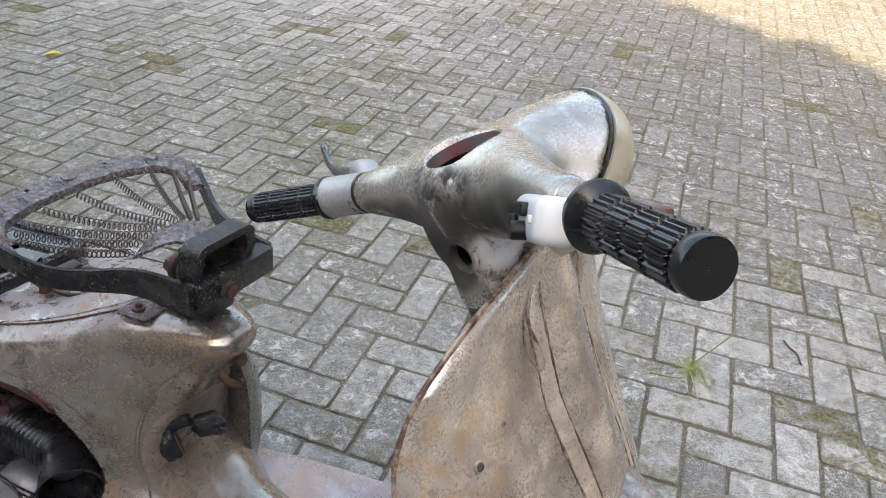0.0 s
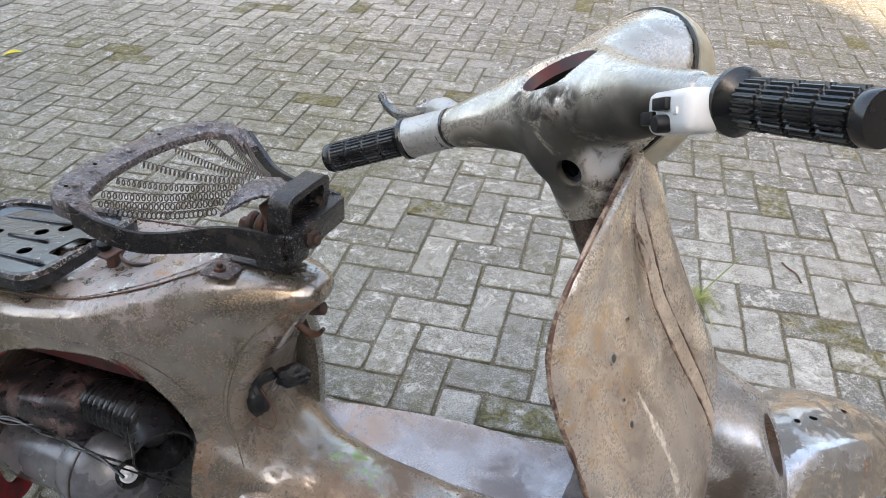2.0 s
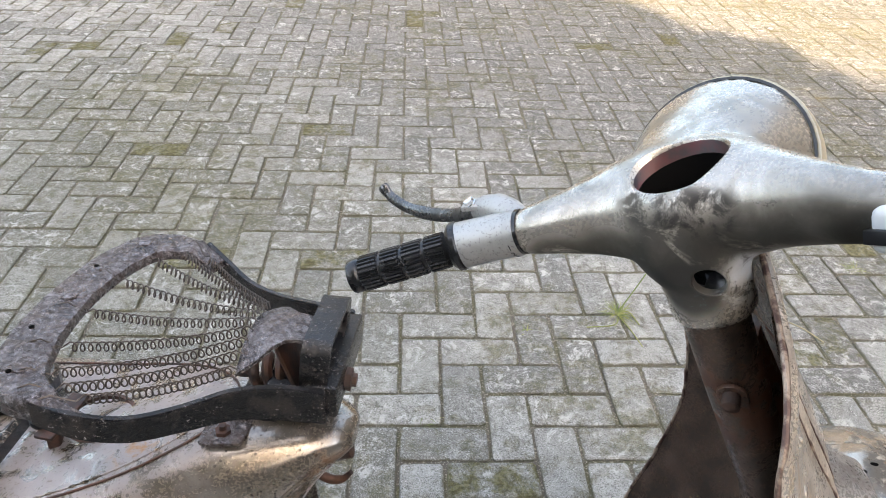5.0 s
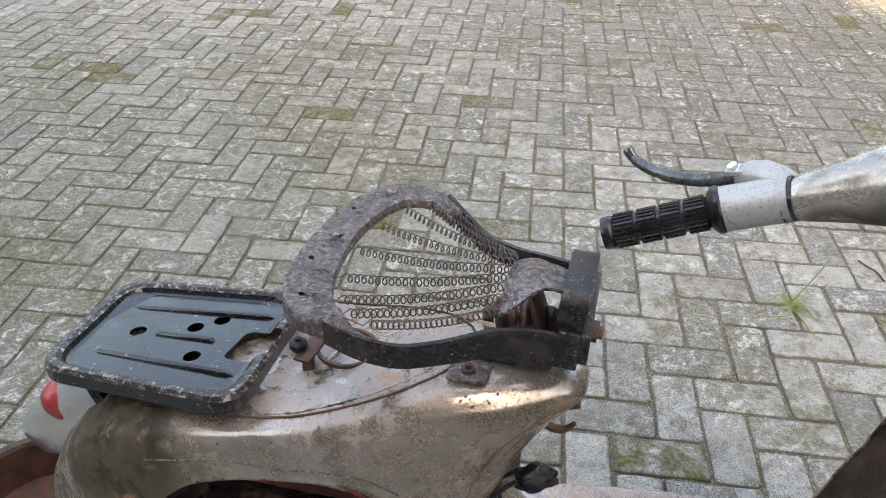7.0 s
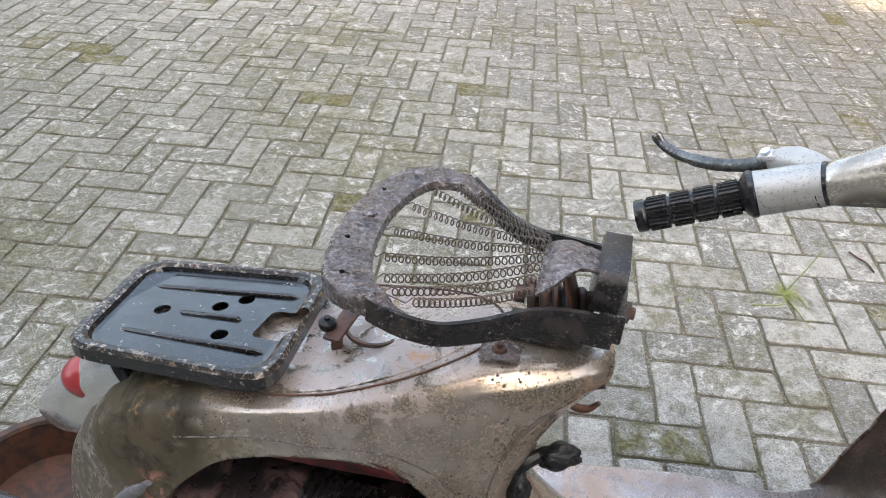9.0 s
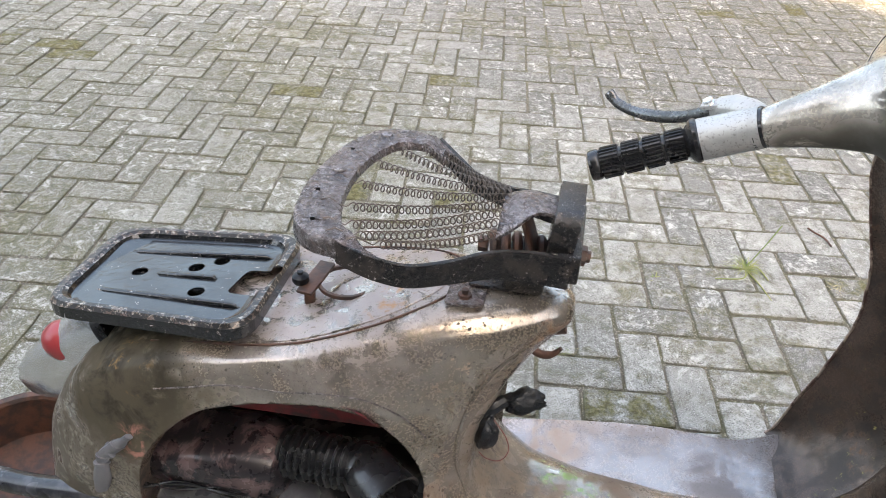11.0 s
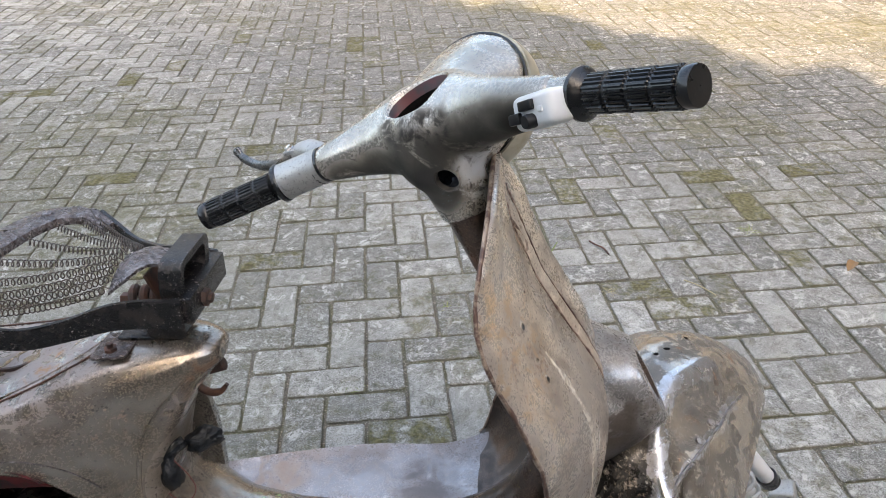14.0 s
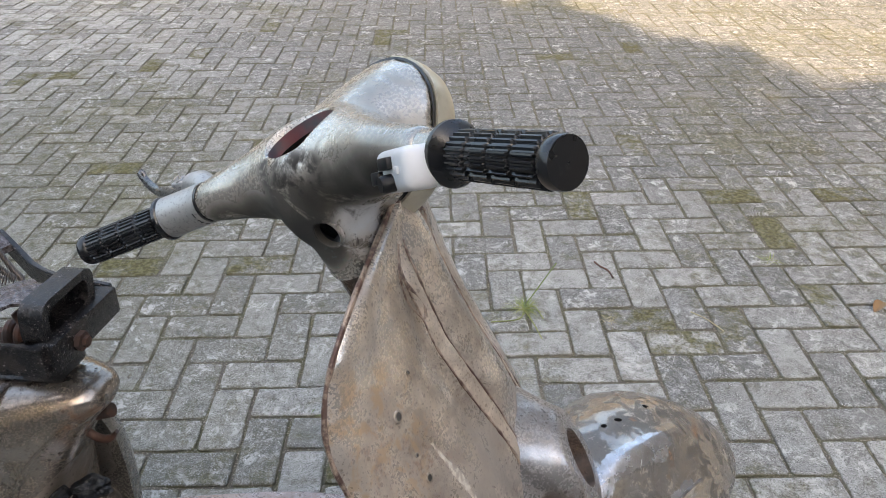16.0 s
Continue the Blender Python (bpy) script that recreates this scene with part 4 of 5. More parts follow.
PAN = ((0.00, 0.783), (0.0, 0.797), (0.03, 0.8030), (0.09, 0.8048), (0.30, 0.8052), (0.5, 0.8054), (0.7, 0.8052), (0.91, 0.8048), (0.97, 0.8035), (1.0, 0.799), (1.0, 0.793), (0.94, 0.796), (0.06, 0.796), (0.03, 0.783))
def dip(x, y):
    """The pan's two ends bend down onto the side bars."""
    return 0.50 * max(0.0, x - (0.012 if y < -0.07 else 0.055))


pan = [[(o.x + (i.x - o.x) * f, o.y + (i.y - o.y) * f, z - dip(o.x, o.y) + (0.0016 * noise.noise((o.x * 40, o.y * 40, f * 2.0)) + 0.0008 * noise.noise((o.x * 120, o.y * 120, f * 6.0)) if z > 0.80 else 0.0)) for f, z in PAN] for o, i in zip(oo, ii)]
part("saddle_pan", loft(pan), SCALED_IRON, saddle, "pitted iron saddle pan")


def strap(points, heights, thick):
    """A flat bar on edge along the line of its upper edge, with a height for each point."""
    p = spline([(x, y, z) for x, y, z in points], 5)
    hs_ = [q.x for q in spline([(h, 0, 0) for h in heights], 5)]
    rings = []
    for k, q in enumerate(p):
        d = (p[min(k + 1, len(p) - 1)] - p[max(k - 1, 0)])
        side = Vector((d.y, -d.x, 0)).normalized() * thick / 2
        rings.append([q + side, q - side, q - side - Vector((0, 0, hs_[k])), q + side - Vector((0, 0, hs_[k]))])
    bm = loft(rings)
    bmesh.ops.bevel(bm, geom=[e for e in bm.edges if len(e.link_faces) == 2 and e.calc_face_angle(0) > 1.0], offset=0.0012, segments=2, affect="EDGES")
    return bm


part("side_bar", strap([(0.015, -0.217, 0.803), (0.05, -0.212, 0.788), (0.085, -0.194, 0.772), (0.125, -0.172, 0.771), (0.17, -0.150, 0.779), (0.215, -0.139, 0.780), (0.256, -0.137, 0.777)], [0.026, 0.028, 0.028, 0.029, 0.035, 0.039, 0.038], 0.008), PITTED, saddle, "thick black side bar")
part("side_bar", strap([(0.06, 0.080, 0.804), (0.09, 0.066, 0.787), (0.12, 0.050, 0.773), (0.16, 0.030, 0.772), (0.20, 0.010, 0.780), (0.235, 0.003, 0.780), (0.256, 0.003, 0.777)], [0.026, 0.028, 0.028, 0.029, 0.035, 0.039, 0.038], 0.008), PITTED, saddle, "thick black side bar")
def hoop():
    """A flat bar bent into a rounded frame, standing across the bracket."""
    path = rounded(0.100, 0.056, 0.017, 5)
    inner = rounded(0.076, 0.032, 0.010, 5)
    rows_ = []
    for x0, ring in ((0.230, path), (0.232, path), (0.256, path), (0.258, path), (0.257, inner), (0.231, inner), (0.230, path)):
        rows_.append([(x0 + 0.10 * b, -0.080 + a, 0.797 + b) for a, b in ring])
    return loft(rows_, True, False)


br = part("front_bracket", moved(block(0.026, 0.132, 0.036, 0.003), pose(0.253, -0.0675, 0.7600, 0, 0, 0)), PITTED, saddle, "heavy scaled iron front bracket")
part("bracket_head", hoop(), PITTED, br, "scaled iron hoop")
part("bracket_web", moved(block(0.006, 0.096, 0.062, 0.002), pose(0.231, -0.080, 0.785, 0, 5, 0)), PITTED, br)
part("spring_seat", merge(moved(block(0.006, 0.05, 0.055, 0.003), pose(0.205, -0.072, 0.765, 0, -20, 0))), RUST, br)
part("bracket_foot", merge(moved(block(0.050, 0.060, 0.05, 0.006), pose(0.205, CY, 0.717)), moved(block(0.05, 0.06, 0.005, 0.002), pose(0.165, CY, 0.694))), PITTED, saddle)
part("pivot_bolt", moved(spun([(0, 0), (0.012, 0), (0.012, 0.008), (0.007, 0.0085), (0.007, 0.013), (0, 0.0135)], 6), along((0.264, CY - 0.025, 0.757), (0.29, CY - 0.025, 0.755))), RUST, saddle)
coil = [Vector((0.158 + 0.072 * k / 80, CY + 0.015 * math.cos(2 * math.pi * k / 16), 0.738 + 0.015 * math.sin(2 * math.pi * k / 16))) for k in range(81)]
part("coil_spring", tube(coil, 0.0058, 8), RUST, saddle, "thick rusty coil spring")
part("spring_nut", moved(spun([(0, 0), (0.010, 0), (0.010, 0.012), (0, 0.013)], 6), along((0.156, CY, 0.737), (0.12, CY, 0.737))), RUST, saddle)
hookp = [[(x, -0.088 + w * s, z - dr * s * s) for s in (-1, -0.6, -0.2, 0.2, 0.6, 1)] + [(x, -0.088 + w * s, z - 0.004 - dr * s * s) for s in (1, 0.6, 0.2, -0.2, -0.6, -1)] for x, w, z, dr in ((0.171, 0.054, 0.811, 0.019), (0.178, 0.053, 0.814, 0.017), (0.187, 0.049, 0.817, 0.014), (0.195, 0.042, 0.818, 0.010), (0.203, 0.033, 0.818, 0.005), (0.211, 0.025, 0.817, 0.002), (0.222, 0.022, 0.815, 0.0), (0.232, 0.021, 0.812, 0.0))]
part("hook_plate", loft(hookp), SCALED_IRON, saddle, "bent iron spring hook plate")


def chain(a, b, r, turns):
    a, b = Vector(a), Vector(b)
    d = (b - a).normalized()
    s = d.cross(Vector((0, 0, 1))).normalized()
    s = (s * -0.45 + s.cross(d) * 0.89).normalized()
    u = d * 0.95 + d.cross(s) * 0.31
    n = turns * 10
    sag = [a.lerp(b, k / n) + Vector((0, 0, -0.006 * math.sin(math.pi * k / n))) for k in range(n + 1)]
    return [a - d * 0.036 + Vector((0, 0, 0.010)), a - d * 0.026 + Vector((0, 0, 0.012)), a - d * 0.008] + [q + (s * math.cos(2 * math.pi * k / 10) + u * math.sin(2 * math.pi * k / 10)) * r for k, q in enumerate(sag)] + [b + d * 0.006]


for k in range(9):
    f = k / 8
    q = ii[int(4 + f * (len(ii) - 12))]
    end = (0.172 - 0.004 * (1 - 2 * f) ** 2, -0.088 + 0.056 * (1 - 2 * f), 0.815 - 0.018 * (1 - 2 * f) ** 2)
    part("seat_spring", tube(chain((q.x + 0.012, q.y, 0.799), end, 0.0046, 23), 0.00085, 5, False), WIRE, saddle, smooth=True)
for x, y in ((-0.01, 0.062), (-0.013, -0.179), (-0.035, -0.06)):
    part("rivet", moved(spun([(0.009, 0), (0.0085, 0.002), (0.005, 0.004), (0, 0.0045)], 16), Matrix.Translation((x, y, 0.8050))), SCALED_IRON, saddle)

# Flat black discs stand for the dark of the pan's holes.
for f in (0.24, 0.37, 0.55, 0.70):
    k = int(f * (len(oo) - 1))
    q = oo[k] * 0.62 + ii[k] * 0.38
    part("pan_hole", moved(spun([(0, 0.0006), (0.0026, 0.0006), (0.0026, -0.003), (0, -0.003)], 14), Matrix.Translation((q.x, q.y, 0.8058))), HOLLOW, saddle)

# ---- pressed luggage tray behind the saddle ----
tray = tagged(new("luggage_tray"), "chipped black pressed-steel luggage tray with round holes")
tray.parent = scooter


def tray_z(x, y):
    return 0.641 + 0.11 * (x + 0.22) - 0.04 * (y + 0.1)


def quad_round(corners, r, n=6):
    out = []
    m = len(corners)
    for i in range(m):
        p, a, b = Vector(corners[i]), Vector(corners[i - 1]), Vector(corners[(i + 1) % m])
        d1, d2 = (a - p).normalized(), (b - p).normalized()
        for k in range(n + 1):
            t = k / n
            q0, q2 = p + d1 * r, p + d2 * r
            out.append(q0 * (1 - t) ** 2 + p * 2 * t * (1 - t) + q2 * t * t)
    return out


corners = [(-0.392, -0.192), (-0.098, -0.212), (-0.118, 0.032), (-0.412, 0.022)]
mid = Vector((-0.255, -0.088))
rings = []
base = quad_round(corners, 0.045)
for inset, dz in ((0.030, -0.0135), (0.022, -0.013), (0.015, -0.003), (0.005, -0.003), (0.003, -0.008), (0.0025, -0.022), (0.0, -0.023), (0.0, -0.006), (0.004, 0.0), (0.012, 0.0), (0.017, -0.004), (0.020, -0.010), (0.026, -0.011)):
    rings.append([(p.x, p.y, tray_z(p.x, p.y) + dz) for p in ((mid + (q - mid) * (1 - inset / 0.13)) for q in base)])
tr = loft(rings, True, True)
for f in tr.faces:
    c = f.calc_center_median()
    if c.z > tray_z(c.x, c.y) - 0.0055 and len(f.verts) == 4:
        f.material_index = 1
tray_cuts = []
for x, y, r in ((-0.314, -0.088, 0.011), (-0.241, -0.066, 0.011), (-0.214, -0.044, 0.011), (-0.209, -0.126, 0.011)):
    tray_cuts.append((moved(spun([(r, -0.04), (r, 0.04)], 24), Matrix.Translation((x, y, tray_z(x, y)))), BLACK_PAINT))
tray_cuts.append((moved(plate(quad_round([(-0.17, -0.122), (-0.115, -0.126), (-0.112, -0.062), (-0.165, -0.062)], 0.012), 0.08), Matrix.Translation((0, 0, 0.69))), BLACK_PAINT))
mesh_part("tray_pan", fused(tr, 0, 0, tray_cuts, [BLACK_PAINT, BLACK_RIM]), None, tray, "", False)
for (x0, y0), (x1, y1) in (((-0.358, -0.035), (-0.145, -0.027)), ((-0.344, -0.139), (-0.135, -0.153)), ((-0.286, -0.090), (-0.197, -0.091))):
    part("pressed_rib", tube([(x0, y0, tray_z(x0, y0) - 0.0115), (x0 * 0.95 + x1 * 0.05, y0 * 0.95 + y1 * 0.05, tray_z(x0, y0) - 0.0105), (x1 * 0.95 + x0 * 0.05, y1 * 0.95 + y0 * 0.05, tray_z(x1, y1) - 0.0105), (x1, y1, tray_z(x1, y1) - 0.0115)], [0.001, 0.0038, 0.0038, 0.001], 10, flat=1.0), BLACK_PAINT, tray)
# Added black plate that stands for the shade seen through the tray's holes.
part("under_plate", moved(plate(quad_round([(-0.375, -0.165), (-0.195, -0.175), (-0.205, 0.0), (-0.385, 0.0)], 0.02), 0.002), Matrix.Translation((0, 0, 0.612))), BLACK_PAINT, tray)
part("tray_stay", tube([(-0.30, CY, 0.575), (-0.30, CY, 0.611)], 0.02, 12), RUST, tray)

# ---- tail lamp ----
lamp = tagged(new("tail_lamp"), "silver tail lamp housing with faded red lenses")
lamp.parent = scooter
LA, LB = Vector((-0.370, -0.10, 0.5095)), Vector((-0.572, -0.10, 0.350))
LM = along(LA, LB)


def lamp_ring(z, w, h, sq):
    p = 2.0 / sq
    return [(w * math.copysign(abs(math.cos(a)) ** p, math.cos(a)), h * math.copysign(abs(math.sin(a)) ** p, math.sin(a)), z) for a in (2 * math.pi * k / 40 for k in range(40))]


part("lamp_gasket", moved(loft([lamp_ring(z, w, w, 2.6) for z, w in ((-0.06, 0.058), (-0.046, 0.0612))]), LM), RUBBER, lamp)
part("lamp_hood", moved(loft([lamp_ring(z, w, w, 2.6) for z, w in ((-0.048, 0.054), (-0.048, 0.060), (0.01, 0.062), (0.030, 0.060), (0.033, 0.053))]), LM), SILVER, lamp, "brushed silver hood band")
part("lamp_housing", moved(loft([lamp_ring(z, w, h, sq) for z, w, h, sq in ((0.028, 0.053, 0.053, 3.0), (0.05, 0.052, 0.052, 3.4), (0.09, 0.051, 0.051, 4.0), (0.13, 0.045, 0.045, 4.6), (0.168, 0.034, 0.034, 4.6), (0.196, 0.022, 0.022, 4.2), (0.206, 0.012, 0.012, 3.0), (0.209, 0.003, 0.003, 2.0))]), LM), SILVER, lamp)
part("lens", moved(spun([(0.028, 0.0), (0.028, 0.048), (0.026, 0.058), (0.019, 0.068), (0.009, 0.072), (0, 0.0725)], 28), along((-0.411, -0.112, 0.470), (-0.431, -0.140, 0.528))), LENS_RED, lamp, "faded red upper lens")
part("lens", moved(spun([(0.012, -0.02), (0.012, 0.001), (0.008, 0.005), (0, 0.006)], 24), along((-0.505, -0.11, 0.378), (-0.535, -0.13, 0.318))), LENS_RED, lamp, "dark red lower lens")

# ---- engine seen in the open side ----
engine = tagged(new("engine"), "oily black engine with hose and cooling shroud")
engine.parent = scooter
COVER_BROWN = material("brown_black_enamel", lambda n: (n.set(n.mix(n.step(n.noise(16, 6, 0.7, 0.6), 0.44, 0.52), n.mix(n.noise(60, 3), (0.085, 0.056, 0.055), (0.15, 0.10, 0.098)), (0.022, 0.018, 0.02)), n.step(n.noise(30, 4), 0.35, 0.65, 0.2, 0.42), 0.15), n.bump(n.noise(50, 4), 0.3, 0.002)))
TAPE = material("grey_cable_tape", lambda n: n.set(n.mix(n.noise(60, 4), (0.20, 0.20, 0.215), (0.11, 0.108, 0.112)), 0.42))
cov = loft([[(x, -0.168 + w * math.copysign(abs(math.cos(a)) ** 0.55, math.cos(a)), z - 0.020 + 0.84 * h * math.copysign(abs(math.sin(a)) ** 0.6, math.sin(a))) for a in (2 * math.pi * k / 32 for k in range(32))] for x, w, z, h in ((-0.285, 0.028, 0.395, 0.02), (-0.272, 0.044, 0.402, 0.036), (-0.23, 0.052, 0.412, 0.045), (-0.16, 0.056, 0.420, 0.050), (-0.105, 0.056, 0.425, 0.052), (-0.082, 0.050, 0.424, 0.047), (-0.072, 0.036, 0.42, 0.035))])
intake = part("intake_cover", cov, COVER_BROWN, engine, "glossy brown-black intake cover, paint worn")
part("cover_bolt", moved(spun([(0.010, -0.004), (0.009, 0.002), (0.006, 0.0025), (0.006, 0.006), (0, 0.007)], 16), along((-0.094, -0.190, 0.442), (-0.09, -0.21, 0.482))), COVER_BROWN, intake)
hose = [(0.033, 0.0), (0.033, 0.004)]
for k in range(9):
    z = 0.006 + 0.0105 * k
    hose += [(0.0305, z), (0.0355, z + 0.003), (0.0355, z + 0.006), (0.0305, z + 0.0095)]
hose += [(0.034, 0.104), (0.036, 0.110), (0.036, 0.128), (0.026, 0.134), (0.0, 0.135)]
pipe = part("rubber_hose", moved(spun(hose, 32, False), along((-0.080, -0.168, 0.424), (0.085, -0.182, 0.436))), RUBBER, engine, "corrugated black rubber hose with an open end")
part("hose_mouth", moved(spun([(0.0, 0.0), (0.030, 0.001), (0.0365, 0.008), (0.0385, 0.03), (0.041, 0.066), (0.0425, 0.070), (0.0395, 0.0705), (0.0365, 0.035), (0.034, 0.020), (0.0, 0.016)], 36, False), along((0.030, -0.172, 0.434), (0.082, -0.212, 0.424))), RUBBER, pipe)
SHROUD = material("grey_black_shroud", lambda n: (n.set(n.mix(n.step(n.noise(20, 5, 0.65), 0.35, 0.65), (0.09, 0.093, 0.105), (0.20, 0.202, 0.215)), n.step(n.noise(18, 3), 0.3, 0.7, 0.18, 0.34), 0.3), n.bump(n.noise(50, 4), 0.1, 0.002)))
part("cooling_shroud", moved(spun([(0.0, 0), (0.055, 0), (0.060, 0.008), (0.062, 0.15), (0.0, 0.152)], 40), along((-0.27, -0.172, 0.268), (0.05, -0.180, 0.300))), SHROUD, engine, "smooth blue-black cylinder shroud")
headc = part("cylinder_cowl", moved(spun([(0.064, 0), (0.074, 0.004), (0.079, 0.02), (0.080, 0.055), (0.075, 0.085), (0.060, 0.110), (0.035, 0.125), (0.0, 0.129)], 44), along((-0.115, -0.172, 0.286), (0.05, -0.185, 0.301))), SHROUD, engine, "domed black cylinder cowl")
part("shroud_seam", moved(spun([(0.0795, 0), (0.0815, 0.001), (0.0815, 0.004), (0.0795, 0.005)], 44, False), along((-0.075, -0.175, 0.2896), (0.09, -0.188, 0.3046))), WIRE, headc)
part("plug_hole", moved(spun([(0.0, 0.003), (0.019, 0.003), (0.0215, 0.003), (0.0225, 0.0), (0.0225, -0.01)], 24, False), along((0.012, -0.216, 0.350), (0.022, -0.252, 0.386))), RUBBER, headc)
part("spark_plug", moved(spun([(0.013, 0), (0.013, 0.008), (0.0085, 0.010), (0.0075, 0.028), (0.0055, 0.030), (0.004, 0.038), (0, 0.039)], 16), along((0.012, -0.217, 0.352), (0.034, -0.246, 0.382))), WHITE, engine, "white spark plug")
# Plain mass added behind the hose to close the bay and keep it dark.
part("crankcase", merge(moved(block(0.36, 0.11, 0.25, 0.02, 3), pose(-0.055, -0.085, 0.27))), ENGINE_BLACK, engine, "black engine block added to fill the dark bay")
part("fan_edge", moved(spun([(0.045, 0), (0.075, 0.0), (0.075, 0.012), (0.045, 0.012)], 36, False), along((-0.265, -0.20, 0.255), (-0.33, -0.23, 0.245))), RED, engine, "red painted fan edge")
for k, (dy, dz) in enumerate(((0, 0), (0.004, 0.005), (-0.004, 0.006), (0.001, -0.005))):
    wl = [(-0.335, -0.228 + dy, 0.335 + dz), (-0.28, -0.232 - dy, 0.352 + dz), (-0.21, -0.224 + dy, 0.368 - dz), (-0.14, -0.226 - dy, 0.374 + dz), (-0.08, -0.226 + dy, 0.372 - 0.5 * dz), (-0.02, -0.232, 0.374 + dz), (0.034, -0.246, 0.383)]
    if k:
        wl[-1] = (0.06 + 0.02 * k, -0.215, 0.372 + dz)
    part("wire", tube(spline([(a, b, c + 0.010) for a, b, c in wl[:-1]] + [wl[-1]], 6), 0.0015 if k else 0.0026, 6), RUBBER, engine)
tp = spline([(-0.262, -0.240, 0.470), (-0.285, -0.240, 0.446), (-0.305, -0.240, 0.425), (-0.314, -0.240, 0.400), (-0.318, -0.240, 0.372), (-0.326, -0.238, 0.348)], 5)
cable = part("taped_cable", tube(tp, [0.006] * 3 + [0.0095, 0.010, 0.0110, 0.0110, 0.0115, 0.0110, 0.0105, 0.0095, 0.0095, 0.0085, 0.0075, 0.0075] + [0.0095, 0.0105, 0.011, 0.0115, 0.012, 0.0115, 0.011, 0.0105, 0.010, 0.009, 0.008], 12, flat=0.6), TAPE, scooter, "cable stub wrapped in grey tape")
for k in (4, 7, 10, 13):
    part("tape_edge", tube([tp[k] - (tp[k + 1] - tp[k]) * 0.2, tp[k] + (tp[k + 1] - tp[k]) * 0.5], 0.0118, 12, flat=0.6), TAPE, cable)

# ---- ground: herringbone pavers ----
ground = tagged(new("ground", bpy.data.meshes.new("ground")), "concrete block paving with mossy joints", "ground", kind="structure")
gx = [-90, -40, -15, -7] + [-4.4 + 0.036 * k for k in range(218)] + [6, 15, 40, 90]
gy = [-90, -30, -8, -3] + [-0.4 + 0.036 * k for k in range(190)] + [8, 12, 30, 90]
sheet = [(x, y, -0.0062 + 0.0058 * noise.noise((x * 17, y * 17, 0.3)) * (abs(x) < 4.3 and -0.4 < y < 6.3)) for y in gy for x in gx]
ground.data.from_pydata(sheet, [], [(j * len(gx) + i, j * len(gx) + i + 1, (j + 1) * len(gx) + i + 1, (j + 1) * len(gx) + i) for j in range(len(gy) - 1) for i in range(len(gx) - 1)])
ground.data.materials.append(SOIL)
PW, GX, GY = 0.1035, -0.286, 1.0675


def paver_mesh(seed):
    """A block with worn, rounded upper edges; the rim attribute runs from its flat top (0) to its foot (1)."""
    rng = random.Random(seed)
    lx, ly, r = 0.1012, 0.0494, 0.006
    outline = []
    for sx, sy in ((-1, -1), (1, -1), (1, 1), (-1, 1)):
        ends = [(sx * (lx - r), sy * ly), (sx * lx, sy * (ly - r))]
        outline += ends if sx * sy < 0 else ends[::-1]
        outline.append((rng.uniform(-0.3, 0.3) * lx, sy * ly) if sx * sy > 0 else (sx * lx, 0.0))
    n = len(outline)
    rings = [[], [], []]
    for x, y in outline:
        jx, jy = rng.uniform(-1, 1) * 0.0016, rng.uniform(-1, 1) * 0.0016
        e = 0.0066 * (0.6 + 0.9 * rng.random())
        long_side = abs(abs(y) - ly) < 1e-6
        end_side = abs(abs(x) - lx) < 1e-6
        ix, iy = (math.copysign(e, x) if end_side or abs(x) > lx - 2 * r else 0.0), (math.copysign(e, y) if long_side or abs(y) > ly - 2 * r else 0.0)
        rings[0].append((x + jx - ix, y + jy - iy, 0.0))
        rings[1].append((x + jx - 0.35 * ix, y + jy - 0.35 * iy, -0.0024))
        rings[2].append((x + jx, y + jy, -0.0105))
    verts = [p for ring in rings for p in ring]
    faces = [tuple(range(n))] + [(k * n + i, (k + 1) * n + i, (k + 1) * n + (i + 1) % n, k * n + (i + 1) % n) for k in range(2) for i in range(n)]
    me = bpy.data.meshes.new("paver")
    me.from_pydata(verts, [], faces)
    me.attributes.new("rim", "FLOAT", "POINT").data.foreach_set("value", [0.0] * n + [0.55] * n + [1.0] * n)
    return me


def paver_spots(x0, x1, y0, y1):
    i0, i1 = math.floor((x0 - GX) / PW), math.ceil((x1 - GX) / PW)
    j0, j1 = math.floor((y0 - GY) / PW), math.ceil((y1 - GY) / PW)
    for j in range(j0, j1):
        for i in range(i0, i1):
            k = (i + j) % 4
            if k == 0:
                yield i, j, GX + (i + 1) * PW, GY + (j + 0.5) * PW, 0.0
            elif k == 2:
                yield i, j, GX + (i + 0.5) * PW, GY + (j + 1) * PW, 90.0


MOSSY = {(-33, 21), (-31, 17), (-24, 18), (-22, 18), (-21, 17), (-19, 25), (-18, 26), (-13, 27), (-11, 15), (-11, 29), (-8, 8), (-8, 34), (-5, 17), (-4, 8), (-1, 31), (-1, 33), (0, 0), (0, 28), (7, 5), (7, 11), (8, 4), (8, 28), (10, 4), (10, 16), (12, 12), (13, 5), (13, 9), (13, 29), (16, 12)}
PALE = {(-20, 16), (-19, 15), (-14, 6), (-13, 21), (-12, 6), (-12, 20), (-9, 11), (-3, 13)}
variants = [paver_mesh(k) for k in range(8)]
for m in variants:
    m.materials.append(PAVER)
mossy = [m.copy() for m in variants[:3]]
for m in mossy:
    m.materials[0] = PAVER_MOSS
pale = [m.copy() for m in variants[:3]]
for m in pale:
    m.materials[0] = PAVER_PALE
rng = random.Random(5)
rest_v, rest_f, rest_rim, count = [], [], [], 0
